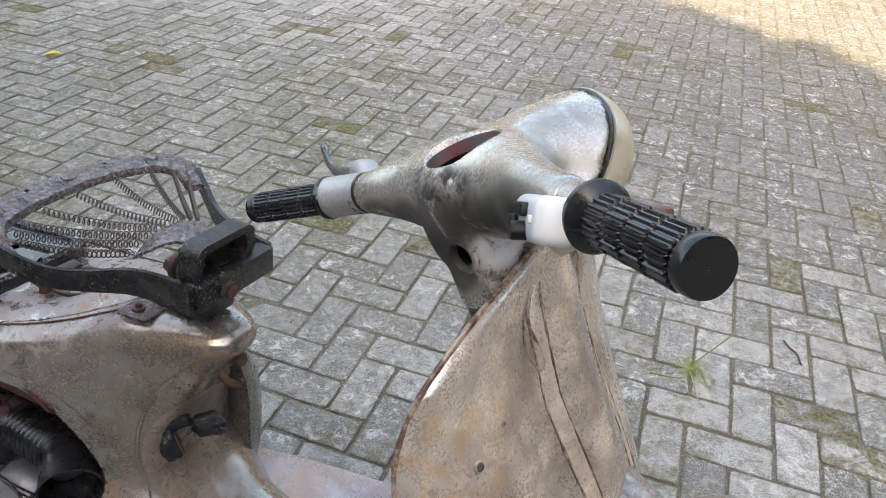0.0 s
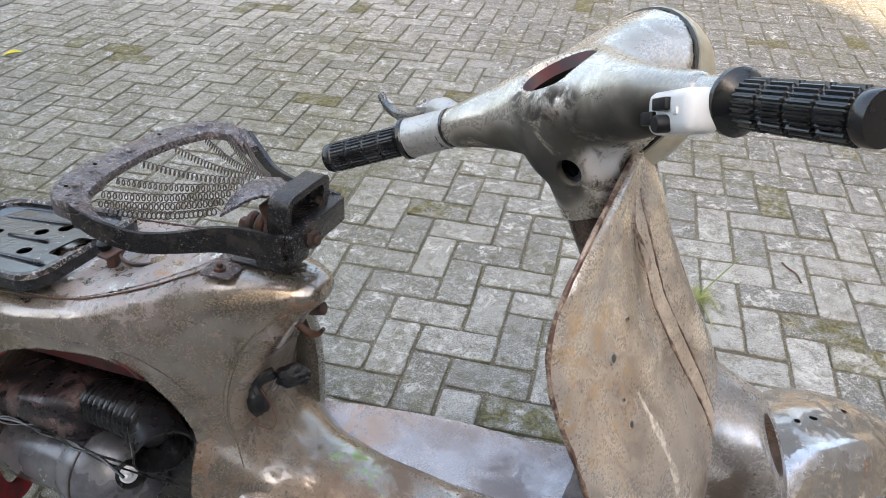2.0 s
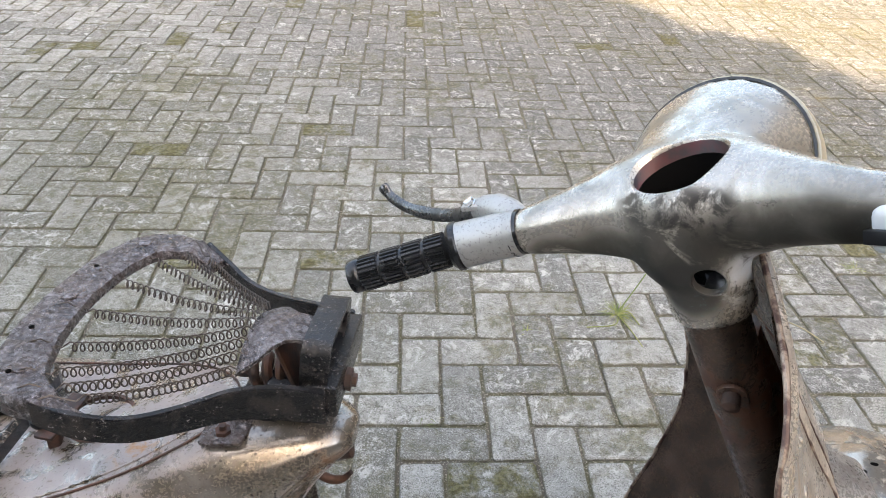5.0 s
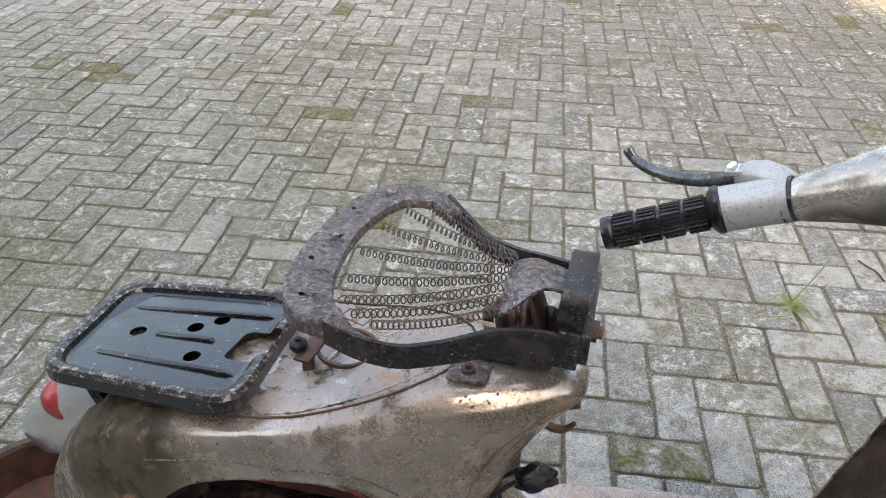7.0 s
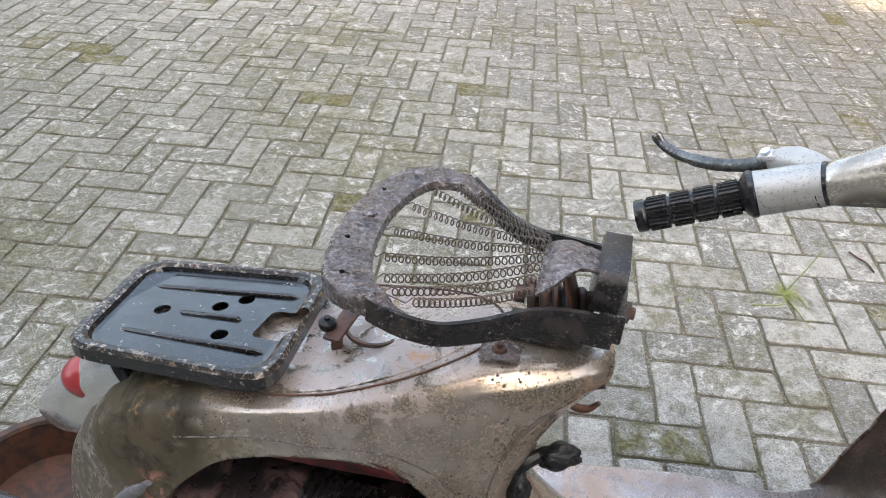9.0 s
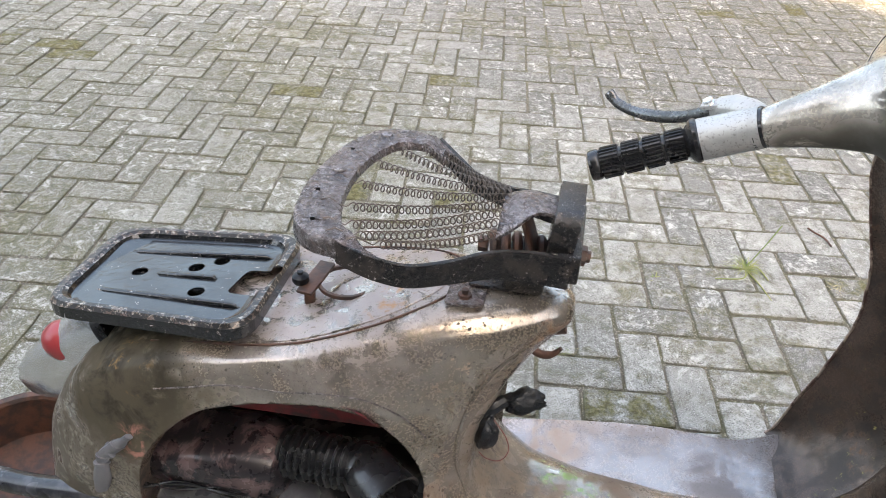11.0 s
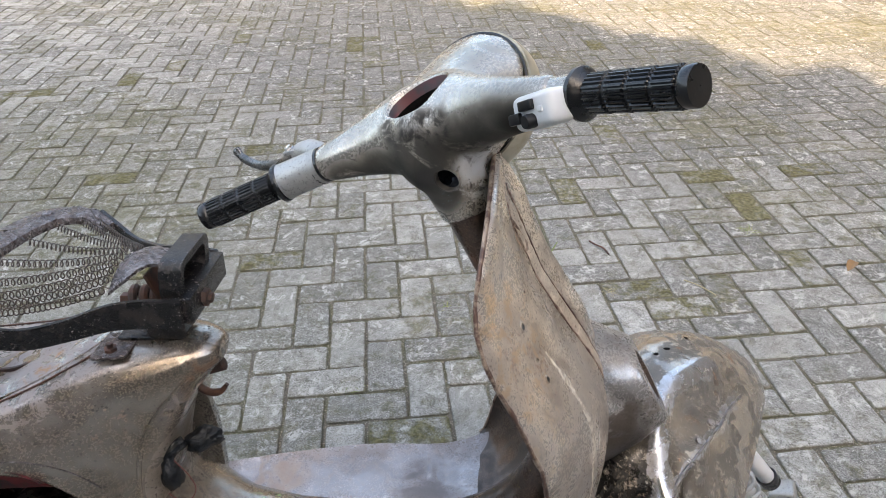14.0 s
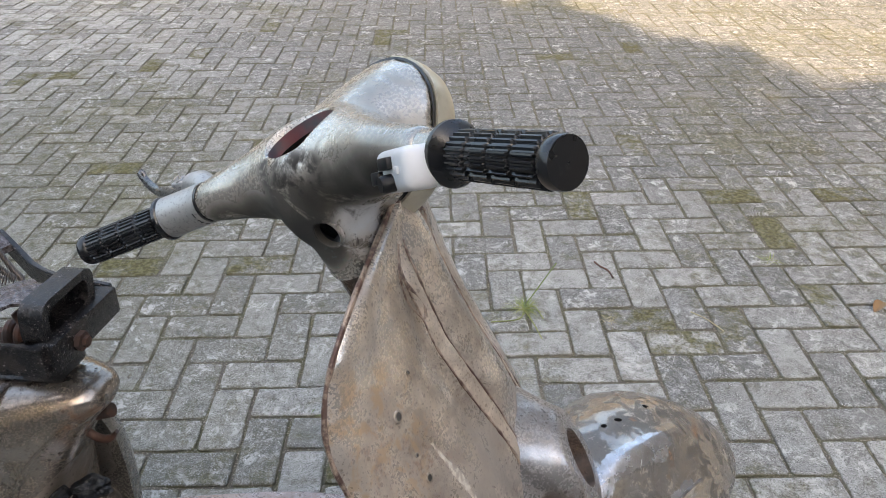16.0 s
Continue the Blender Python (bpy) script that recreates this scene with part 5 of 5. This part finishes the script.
for i, j, x, y, turn in sorted(paver_spots(-7.2, 6.2, -2.45, 9.0), key=lambda s: math.hypot(s[2] + 0.2, (s[3] - 1.7) * 1.0)):
    m = pose(x, y, rng.gauss(0, 0.0012), rng.gauss(0, 0.35), rng.gauss(0, 0.35), turn + rng.gauss(0, 0.5) + rng.choice((0, 180)))
    me = rng.choice(mossy if (i, j) in MOSSY else pale if (i, j) in PALE else variants)
    if count < 300 or (i, j) in MOSSY or (i, j) in PALE:
        ob = new("paver", me)
        ob.parent = ground
        ob.matrix_local = m
        count += 1
    else:
        k = len(rest_v)
        rest_v += [tuple(m @ v.co) for v in me.vertices]
        rest_f += [tuple(k + a for a in f.vertices) for f in me.polygons]
        rest_rim += [0.0] * 12 + [0.55] * 12 + [1.0] * 12
me = bpy.data.meshes.new("pavers_beyond")
me.from_pydata(rest_v, [], rest_f)
me.attributes.new("rim", "FLOAT", "POINT").data.foreach_set("value", rest_rim)
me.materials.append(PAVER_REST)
rest = new("pavers_beyond", me)
rest.parent = ground
tagged(rest, "herringbone concrete pavers farther off", kind="stuff")


# ---- the tree behind the camera that shades the yard ----
LEAF = material("tree_leaf", lambda n: n.set(n.mix(n.random(True), (0.035, 0.075, 0.018), (0.075, 0.12, 0.03)), 0.5))
BARK = material("tree_bark", lambda n: (n.set(n.mix(n.noise(9, 5), (0.10, 0.075, 0.055), (0.17, 0.14, 0.11)), 0.9), n.bump(n.noise(30, 5), 0.8, 0.02)))
tree = tagged(new("shade_tree"), "broad leafy tree that shades the paved yard", "tree")
tree.matrix_world = Matrix.Translation((-7.35, -12.1, 0))
part("trunk", tube([(0, 0, 0), (0.1, 0.05, 3.0), (0.0, 0.1, 6.0), (0.1, 0.0, 8.5), (0, 0, 10.5)], [0.5, 0.4, 0.33, 0.26, 0.14], 14), BARK, tree)
rl = random.Random(11)
for k in range(9):
    a = 2 * math.pi * k / 9 + rl.uniform(-0.2, 0.2)
    part("limb", tube(spline([(0.05, 0.05, 5.8 + 0.3 * k), (1.6 * math.cos(a), 1.6 * math.sin(a), 7.8 + 0.25 * k), (4.6 * math.cos(a), 4.6 * math.sin(a), 10.2 + 0.15 * k)], 4), [0.13, 0.12, 0.11, 0.10, 0.09, 0.075, 0.06, 0.045, 0.03], 8), BARK, tree)
lv, lf = [], []
clumps = []
for k in range(6000):
    a, r = rl.uniform(0, 2 * math.pi), 9.9 * rl.random() ** 0.5
    rise = rl.uniform(-1, 1) * (1.5 if r < 7 else 1.5 - 0.48 * (r - 7))
    clumps.append((Vector((r * math.cos(a), r * math.sin(a), 11.5 + rise)), rl.uniform(0.6, 1.2)))
for k in range(132000):
    c, s = clumps[k % len(clumps)]
    o = c + Vector((rl.gauss(0, 1), rl.gauss(0, 1), rl.gauss(0, 0.8 if c.xy.length < 8 else 0.25))) * s * 0.32
    b_ = math.atan2(o.y, o.x)
    if o.xy.length > 9.82 + 0.22 * noise.noise((14 * math.cos(b_), 14 * math.sin(b_), 2.2)) + 0.12 * noise.noise((45 * math.cos(b_), 45 * math.sin(b_), 5.2)):
        continue
    if (o.xy - Vector((7.37, 5.92))).length < 0.34 or (o.xy - Vector((6.95, 6.15))).length < 0.16:
        continue
    t = Euler((rl.uniform(-1, 1), rl.uniform(-1, 1), rl.uniform(0, 6.3))).to_matrix()
    b = len(lv)
    lv += [tuple(o + t @ Vector(v)) for v in ((-0.22, 0, 0), (0, -0.09, 0.02), (0.22, 0, -0.02), (0, 0.09, 0.02))]
    lf.append((b, b + 1, b + 2, b + 3))
me = bpy.data.meshes.new("crown")
me.from_pydata(lv, [], lf)
me.materials.append(LEAF)
crown = new("crown", me)
crown.parent = tree


# ---- unseen wall added behind the camera to block light from there ----
PLASTER = material("shading_wall_plaster", lambda n: (n.set(n.mix(n.noise(1.5, 5), (0.105, 0.10, 0.09), (0.07, 0.066, 0.058)), 0.9), n.bump(n.noise(60, 4), 0.2, 0.003)))
part("wall_south", moved(block(20.3, 0.25, 2.6, 0.01), Matrix.Translation((-3.85, -2.6, 1.3))), PLASTER, None)
tagged(bpy.data.objects["wall_south"], "unseen dark wall added to block light behind the camera", "wall", kind="structure")

# Three more unseen walls, added to dim the sky light over the paving.
for name, size, place in (("wall_north", (20.3, 0.25, 3.0), (-3.85, 9.2, 1.5)), ("wall_east", (0.25, 11.5, 9.0), (6.4, 3.3, 4.5)), ("wall_west", (0.25, 11.5, 3.0), (-14.0, 3.3, 1.5))):
    part(name, moved(block(*size, 0.01), Matrix.Translation(place)), PLASTER, None)
    tagged(bpy.data.objects[name], "unseen dark wall added to block sky light over the yard", "wall", kind="structure")

# ---- lines and fittings on the shell ----
from mathutils.bvhtree import BVHTree
skin = BVHTree.FromPolygons([v.co for v in body.data.vertices], [p.vertices for p in body.data.polygons])


def on_top(x, y, lift=0.0):
    hit, nor, _, _ = skin.ray_cast(Vector((x, y, 1.2)), Vector((0, 0, -1)))
    return hit + nor * lift


def on_side(x, z, lift=0.0):
    hit, nor, _, _ = skin.ray_cast(Vector((x, -0.8, z)), Vector((0, 1, 0)))
    return (hit + nor * lift) if hit else Vector((x, -0.2, z))


def oval(k):
    out = []
    for i in range(49):
        a = math.pi * (-0.5 + i / 48.0 * 1.0)
        out.append((-0.16 + 0.297 * k * math.cos(a), CY + 0.125 * k ** 0.5 * math.sin(a)))
    return out


seam = [on_top(x, y, 0.0012) for x, y in [(-0.24, CY - 0.125)] + oval(1.0) + [(-0.24, CY + 0.125)]]
part("deck_seam", tube(seam, 0.0014, 6), RUST, body, "red-brown seam of the tank deck")
stitch = [on_top(x, y, 0.0006) for x, y in [(-0.24, CY - 0.113)] + oval(0.93)[:26]]
dots = spline(stitch, 4)
part("weld_line", tube(dots, [0.0017 if k % 3 == 1 else 0.0007 for k in range(len(dots))], 6), STEEL, body)
crease = [on_side(x, z + 0.030, 0.0004) for x, z in ((-0.219, 0.525), (-0.17, 0.538), (-0.127, 0.549), (-0.085, 0.550), (-0.052, 0.549), (-0.026, 0.551), (0.01, 0.551), (0.039, 0.546), (0.062, 0.536), (0.085, 0.521), (0.102, 0.502), (0.116, 0.482))]
INNER_RED = material("grimy_red_primer", lambda n: n.set(n.mix(n.step(n.noise(22, 6, 0.7, 0.6), 0.42, 0.62), (0.14, 0.009, 0.011), (0.012, 0.006, 0.006)), 0.42))
flange = []
for k, (x, z) in enumerate(arch[14:34]):
    d = 0.050 * math.sin(math.pi * (0.06 + 0.88 * k / 19)) ** 0.6
    flange.append([(x, -0.210, z + 0.006), (x, -0.201, z - 0.2 * d), (x, -0.188, z - d), (x, -0.185, z - d), (x, -0.198, z - 0.2 * d), (x, -0.207, z + 0.006)])
part("inner_flange", loft(flange), INNER_RED, body, "red primed flange inside the engine opening")
part("crease", tube(spline(crease, 3), 0.0012, 5), SCALED_IRON, body)
fold = [on_side(q.x, q.y, 0.0) for q in spline([(x, z, 0) for x, z in ((0.236, 0.646), (0.205, 0.618), (0.180, 0.586), (0.163, 0.548), (0.154, 0.505), (0.152, 0.46), (0.160, 0.42), (0.178, 0.385))], 5)]
part("folded_edge", tube(fold, [0.0012 + 0.0028 * math.sin(math.pi * min(1.0, 0.15 + 0.85 * k / (len(fold) - 1))) for k in range(len(fold))], 8), STEEL, body)
# saddle foot tab with its bolt
tab = part("saddle_tab", moved(plate(quad_round([(-0.022, -0.022), (0.024, -0.016), (0.024, 0.04), (-0.022, 0.04)], 0.008), 0.004, 0.001), Matrix.Translation(on_top(0.140, -0.112, 0.006))), SCALED_IRON, saddle)
foot = on_top(0.140, -0.114, 0.006)
part("tab_bolt", merge(moved(spun([(0, 0), (0.0085, 0), (0.0085, 0.005), (0, 0.0055)], 6), Matrix.Translation(foot)), moved(spun([(0, 0), (0.004, 0), (0.004, 0.011), (0, 0.0115)], 10), Matrix.Translation(foot))), RUST, tab, "rusty hex bolt")
# hinge of the tray, with a red-topped stud
stud = on_top(-0.075, -0.10, 0.0)
hinge = part("tray_hinge", merge(moved(block(0.070, 0.022, 0.005, 0.0015), pose(-0.060, -0.084, stud.z + 0.026, 0, -4, 84)), moved(block(0.014, 0.020, 0.030, 0.003), pose(stud.x + 0.012, stud.y, stud.z + 0.012, 0, 0, 20))), RUST, tray, "rusty strap hinge")
part("hinge_stud", moved(spun([(0, 0), (0.009, 0), (0.011, 0.004), (0.011, 0.010), (0.007, 0.013), (0.004, 0.0135), (0.004, 0.017), (0, 0.0175)], 18), Matrix.Translation(stud + Vector((0, 0, 0.026)))), PLASTIC, hinge, "black rubber stud with a red tip")
ringc = on_top(-0.02, -0.075, 0.004)
part("filler_ring", moved(spun([(0.034, 0), (0.038, 0.0), (0.038, 0.005), (0.034, 0.005), (0.034, 0.0)], 36, False), Matrix.Translation(ringc)), RUST, body, "rusty filler neck ring")
# the bag hook under the nose
hk = part("bag_hook", tube(spline([(0.218, CY, 0.604), (0.226, CY, 0.592), (0.240, CY, 0.585), (0.254, CY, 0.588), (0.264, CY, 0.600)], 5), [0.0055] * 14 + [0.005, 0.0045, 0.004, 0.004, 0.0035, 0.003, 0.003], 10, flat=0.9), RUST, scooter, "flat rusty bag hook")
part("hook_bolt", moved(spun([(0, 0), (0.0095, 0), (0.0095, 0.022), (0, 0.023)], 10), along((0.244, CY, 0.628), (0.262, CY, 0.634))), RUST, hk)

# ---- wires taped up in black bag plastic on the front leg ----
def crumple(size, seed, amount=0.35):
    bm = bmesh.new()
    bmesh.ops.create_icosphere(bm, subdivisions=4, radius=1.0)
    for v in bm.verts:
        d = v.co.copy()
        k = 1 + amount * noise.noise(d * 1.7 + Vector((seed, 0, 0))) + amount * 0.6 * abs(noise.noise(d * 4.2 + Vector((0, seed, 0)))) + 0.10 * noise.noise(d * 9)
        v.co = Vector((d.x * size[0], d.y * size[1], d.z * size[2])) * k
    return bm


rag = tagged(new("taped_wire_end"), "loose wire ends wrapped in crumpled black plastic", "wire bundle")
rag.parent = None
rag.matrix_world = scooter.matrix_world @ Matrix.Translation((0.022, 0.0, 0.034))
part("wrap", moved(crumple((0.027, 0.015, 0.015), 3.1), pose(0.205, -0.095, 0.492, 0, -18, 10)), BAG, rag, sharp=60)
part("wrap", moved(crumple((0.014, 0.013, 0.028), 8.7), pose(0.165, -0.125, 0.452, 8, 5, 0)), BAG, rag, sharp=60)
part("neck", tube(spline([(0.160, -0.120, 0.478), (0.168, -0.115, 0.489), (0.182, -0.105, 0.496)], 4), 0.009, 8), BAG, rag)
RED_WIRE = material("red_wire", lambda n: n.set(n.mix(n.noise(90, 2), (0.22, 0.035, 0.025), (0.13, 0.03, 0.02)), 0.5))
part("wire", tube(spline([(0.172, -0.125, 0.478), (0.190, -0.128, 0.455), (0.196, -0.128, 0.43), (0.186, -0.130, 0.412), (0.168, -0.132, 0.414), (0.158, -0.134, 0.425)], 6), 0.0007, 6), RED_WIRE, rag, "thin red wire loop")

# ---- far side cover: only its front edge shows past the nose ----
cover = loft([[(x, CY + 0.09 + w * math.sin(a) ** 0.8 if math.sin(a) > 0 else CY + 0.09, 0.40 + h * math.cos(a)) for a in (math.pi * k / 20 for k in range(21))] for x, w, h in ((0.197, 0.004, 0.05), (0.192, 0.028, 0.10), (0.175, 0.055, 0.14), (0.12, 0.085, 0.17), (0.05, 0.11, 0.18), (-0.06, 0.13, 0.18), (-0.2, 0.135, 0.17), (-0.33, 0.11, 0.15), (-0.42, 0.05, 0.10))], True, True)
COVER_STEEL = material("dull_cover_steel", metal_skin((0.27, 0.25, 0.22), (0.20, 0.185, 0.16), (0.2, 0.12, 0.07), 0.0, (0.2, 0.34), 0.6, 0.3, stain=0.15, soft=0.25))
part("side_cover", cover, COVER_STEEL, scooter, "bulged bare steel side cover")

# ---- scraped line down the near wing ----
PALE_SCRAPE = material("pale_scrape", lambda n: n.set(n.mix(n.step(n.noise(150, 4), 0.42, 0.58), (0.66, 0.61, 0.52), (0.36, 0.30, 0.24)), 0.6))
line = spline([(z, s, 0) for z, s in ((0.765, -0.62), (0.72, -0.605), (0.675, -0.62), (0.62, -0.66), (0.55, -0.72), (0.50, -0.76))], 8)
rsc = random.Random(4)
strip = []
for k, q in enumerate(line):
    w = 0.020 * (0.35 + 0.65 * math.sin(math.pi * min(1.0, 0.1 + k / len(line)))) * rsc.uniform(0.45, 1.2)
    strip.append([shield_point(q.x, q.y + d * w) + Vector((0.0008 - 0.0007 * abs(d), 0, 0)) for d in (-1, -0.4, 0.4, 1)])
part("scrape", loft(strip, False, False), PALE_SCRAPE, shield, "pale scraped line")

# ---- small holes in the shield's near wing: black discs paint their dark inside ----
for z, s, rad in ((0.807, -0.70, 0.0042), (0.828, -0.56, 0.0018), (0.745, -0.72, 0.0034), (0.768, -0.71, 0.0018)):
    c = shield_point(z, s)
    nrm = (shield_point(z, s + 0.05) - c).cross(shield_point(z + 0.02, s) - c).normalized()
    nrm = nrm if nrm.x > 0 else -nrm
    part("drilled_hole", moved(spun([(0, 0.0006), (rad, 0.0006), (rad, -0.004), (0, -0.004)], 16), along(c, c + nrm)), ENGINE_BLACK, shield)
    part("hole_burr", moved(spun([(rad, 0), (rad * 1.5, 0.0), (rad * 1.35, 0.0012), (rad, 0.0014)], 16, False), along(c, c + nrm)), SHIELD_OUT, shield)

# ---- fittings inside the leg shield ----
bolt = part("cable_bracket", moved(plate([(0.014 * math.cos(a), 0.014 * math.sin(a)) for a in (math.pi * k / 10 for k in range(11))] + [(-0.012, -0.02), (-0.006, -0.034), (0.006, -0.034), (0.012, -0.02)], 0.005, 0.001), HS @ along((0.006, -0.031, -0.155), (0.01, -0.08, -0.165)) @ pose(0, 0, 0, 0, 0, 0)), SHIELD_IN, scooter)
part("bracket_bolt", moved(spun([(0, 0), (0.0085, 0), (0.0085, 0.012), (0.006, 0.014), (0, 0.015)], 12), HS @ along((0.006, -0.031, -0.155), (0.01, -0.08, -0.165))), RUST, bolt, "red-brown rusted bolt")

# ---- rusty wheel drum low behind the tail, with a black hose ----
drum = tagged(new("wheel_drum"), "rust-brown open wheel drum behind the rear end", "wheel drum")
drum.matrix_world = Matrix.Translation((-1.37, 0.76, 0.0))
part("drum_shell", spun([(0.10, 0.02), (0.125, 0.0), (0.135, 0.02), (0.14, 0.125), (0.129, 0.125), (0.122, 0.04), (0.0, 0.03)], 44), RUST, drum)
part("drum_rim", spun([(0.138, 0.125), (0.145, 0.128), (0.146, 0.133), (0.143, 0.137), (0.132, 0.135), (0.128, 0.128)], 44, False), RUST, drum, "thick rolled rim")
hs = part("exhaust_pipe", tube(spline([(-0.28, -0.20, 0.30), (-0.40, -0.20, 0.28), (-0.52, -0.19, 0.25), (-0.66, -0.17, 0.23)], 4), 0.018, 14), ENGINE_BLACK, scooter, "dull black pipe")

# ---- perch of the missing brake lever ----
headpart("brake_perch", merge(moved(block(0.036, 0.018, 0.004, 0.001), pose(0.232, -0.016, 0.024, -14, -4, -22)), moved(block(0.010, 0.016, 0.011, 0.002), pose(0.249, -0.024, 0.024, -14, 0, -22))), RUST, scooter, "rusty lever perch without its lever")

# ---- stand that carries the scooter ----
for side in (-1, 1):
    part("stand_leg", tube(spline([(0.10, CY + 0.07 * side, 0.30), (0.09, CY + 0.12 * side, 0.16), (0.08, CY + 0.15 * side, 0.012 - 0.013 * side)], 4), 0.011, 10), RUST, scooter)

# ---- loose things on the paving ----
BLADE = material("grass_blade", lambda n: n.set(n.mix(n.random(True), (0.10, 0.17, 0.035), (0.33, 0.31, 0.12)), 0.6))
STRAW = material("dry_straw", lambda n: n.set(n.mix(n.random(True), (0.40, 0.35, 0.22), (0.30, 0.26, 0.13)), 0.7))


def tuft(x, y, blades, length, seed, label, mat=BLADE, runners=()):
    r_ = random.Random(seed)
    bm = bmesh.new()
    for _ in range(blades):
        a, ln, w = r_.uniform(0, 6.283), length * r_.uniform(0.4, 1.0), r_.uniform(0.0011, 0.0022)
        rise = r_.uniform(0.25, 1.1)
        d, s = Vector((math.cos(a), math.sin(a), 0)), Vector((-math.sin(a), math.cos(a), 0))
        o = Vector((r_.gauss(0, 0.007), r_.gauss(0, 0.007), -0.004))
        prev = None
        for k in range(5):
            t = k / 4
            c = o + d * ln * t + Vector((0, 0, ln * rise * (t - 0.75 * t * t)))
            cur = (bm.verts.new(c + s * w * (1 - t * 0.95)), bm.verts.new(c - s * w * (1 - t * 0.95)))
            if prev:
                bm.faces.new((prev[0], prev[1], cur[1], cur[0]))
            prev = cur
    for pts in runners:
        moved_pts = [Vector(p) for p in pts]
        t_ = tube(spline(moved_pts, 4), 0.0019, 5)
        me_ = bpy.data.meshes.new("tmp")
        t_.to_mesh(me_)
        t_.free()
        bm.from_mesh(me_)
        bpy.data.meshes.remove(me_)
    bmesh.ops.translate(bm, vec=(x, y, 0), verts=bm.verts)
    ob = part("grass_tuft", bm, mat, None, label, smooth=True)
    return tagged(ob, category="grass", group="weeds in the paving")


tuft(0.222, 1.689, 80, 0.075, 1, "green grass tuft with straw runners between pavers", BLADE, [[(0, 0, 0), (-0.02, -0.05, 0.004), (-0.10, -0.06, 0.003)], [(0, 0, 0), (0.02, -0.07, 0.003), (0.035, -0.14, 0.003)], [(0, 0, 0.01), (0.05, 0.04, 0.06), (0.10, 0.09, 0.10)], [(0, 0, 0), (0.03, 0.0, 0.01), (0.05, -0.05, 0.004)]])
tuft(1.032, 1.927, 34, 0.05, 2, "small green grass tuft between pavers")
tuft(-0.318, 1.298, 12, 0.035, 3, "tiny yellow-green grass sprig at a paver joint")
tuft(0.452, 1.634, 14, 0.045, 4, "flat dry straw weed at a paver joint", STRAW)
tuft(-0.05, 1.62, 7, 0.03, 5, "tiny grass sprig at a paver joint")
LEAF_Y = material("yellow_leaf", lambda n: n.set(n.mix(n.noise(60, 3), (0.55, 0.46, 0.04), (0.42, 0.40, 0.05)), 0.5))
lfm = bmesh.new()
rows = [[lfm.verts.new((0.045 * (t - 0.5) * 2, w * 0.022 * math.sin(math.pi * t) ** 0.7, 0.006 + 0.014 * (w * w) * math.sin(math.pi * t) + 0.01 * t)) for w in (-1, -0.5, 0, 0.5, 1)] for t in (0.02, 0.15, 0.3, 0.5, 0.7, 0.85, 0.98)]
for a, b in zip(rows, rows[1:]):
    for k in range(4):
        lfm.faces.new((a[k], a[k + 1], b[k + 1], b[k]))
moved(lfm, pose(-2.888, 2.737, 0.0, 0, 0, 35))
tagged(part("fallen_leaf", lfm, LEAF_Y, None, "curled yellow leaf fallen on the paving"), category="leaf")
LEAF_B = material("brown_leaf", lambda n: n.set(n.mix(n.noise(80, 3), (0.30, 0.19, 0.10), (0.20, 0.12, 0.06)), 0.7))
for (lx_, ly_), turn_ in (((1.245, 1.662), 40),):
    lb = bmesh.new()
    rows = [[lb.verts.new((0.030 * (t - 0.5) * 2, w * 0.016 * math.sin(math.pi * t) ** 0.7, 0.004 + 0.016 * (w * w) * math.sin(math.pi * t) + 0.008 * t)) for w in (-1, -0.5, 0, 0.5, 1)] for t in (0.02, 0.15, 0.3, 0.5, 0.7, 0.85, 0.98)]
    for a, b in zip(rows, rows[1:]):
        for k in range(4):
            lb.faces.new((a[k], a[k + 1], b[k + 1], b[k]))
    moved(lb, pose(lx_, ly_, 0.0, 0, 0, turn_))
    tagged(part("fallen_leaf", lb, LEAF_B, None, "small curled brown leaf fallen on the paving"), category="leaf")
tw = part("twig", tube(spline([(0.472, 1.925, 0.006), (0.482, 1.895, 0.010), (0.505, 1.875, 0.006), (0.513, 1.835, 0.005)], 4), 0.003, 6), RUST, None, "short curled brown twig on the paving")
tagged(tw, category="twig")
st = part("straw", tube(spline([(0.70, 1.66, 0.004), (0.735, 1.62, 0.006), (0.765, 1.57, 0.004)], 3), 0.002, 5), STRAW, None, "pale straw stalk on the paving")
tagged(st, category="straw")


# ---- gear figures stamped round the clutch sleeve ----
for k, figure in enumerate("1201"):
    fc = bpy.data.curves.new("gear_mark", "FONT")
    fc.body, fc.size, fc.extrude, fc.align_x, fc.align_y = figure, 0.0085, 0.0002, "CENTER", "CENTER"
    fo = new("gear_mark", fc)
    bpy.context.view_layer.update()
    fm = bpy.data.meshes.new_from_object(fo.evaluated_get(bpy.context.evaluated_depsgraph_get()))
    bpy.data.objects.remove(fo)
    ax0 = Vector((-0.1555, -0.0258, 0.034))
    ax_d = Vector((-0.031, -0.0065, -0.0005)).normalized()
    ang = radians(-8 - 24 * k)
    back = Vector((0.205, -0.979, 0)).normalized()
    out_d = (back * math.cos(ang) + back.cross(ax_d).normalized() * -math.sin(ang)).normalized()
    side_d = -ax_d
    up_d = out_d.cross(side_d)
    place = Matrix((side_d, up_d, out_d)).transposed().to_4x4()
    place.translation = ax0 + out_d * 0.0228
    fm.transform(HS @ place)
    mesh_part("gear_mark", fm, [ENGINE_BLACK], sleeve)
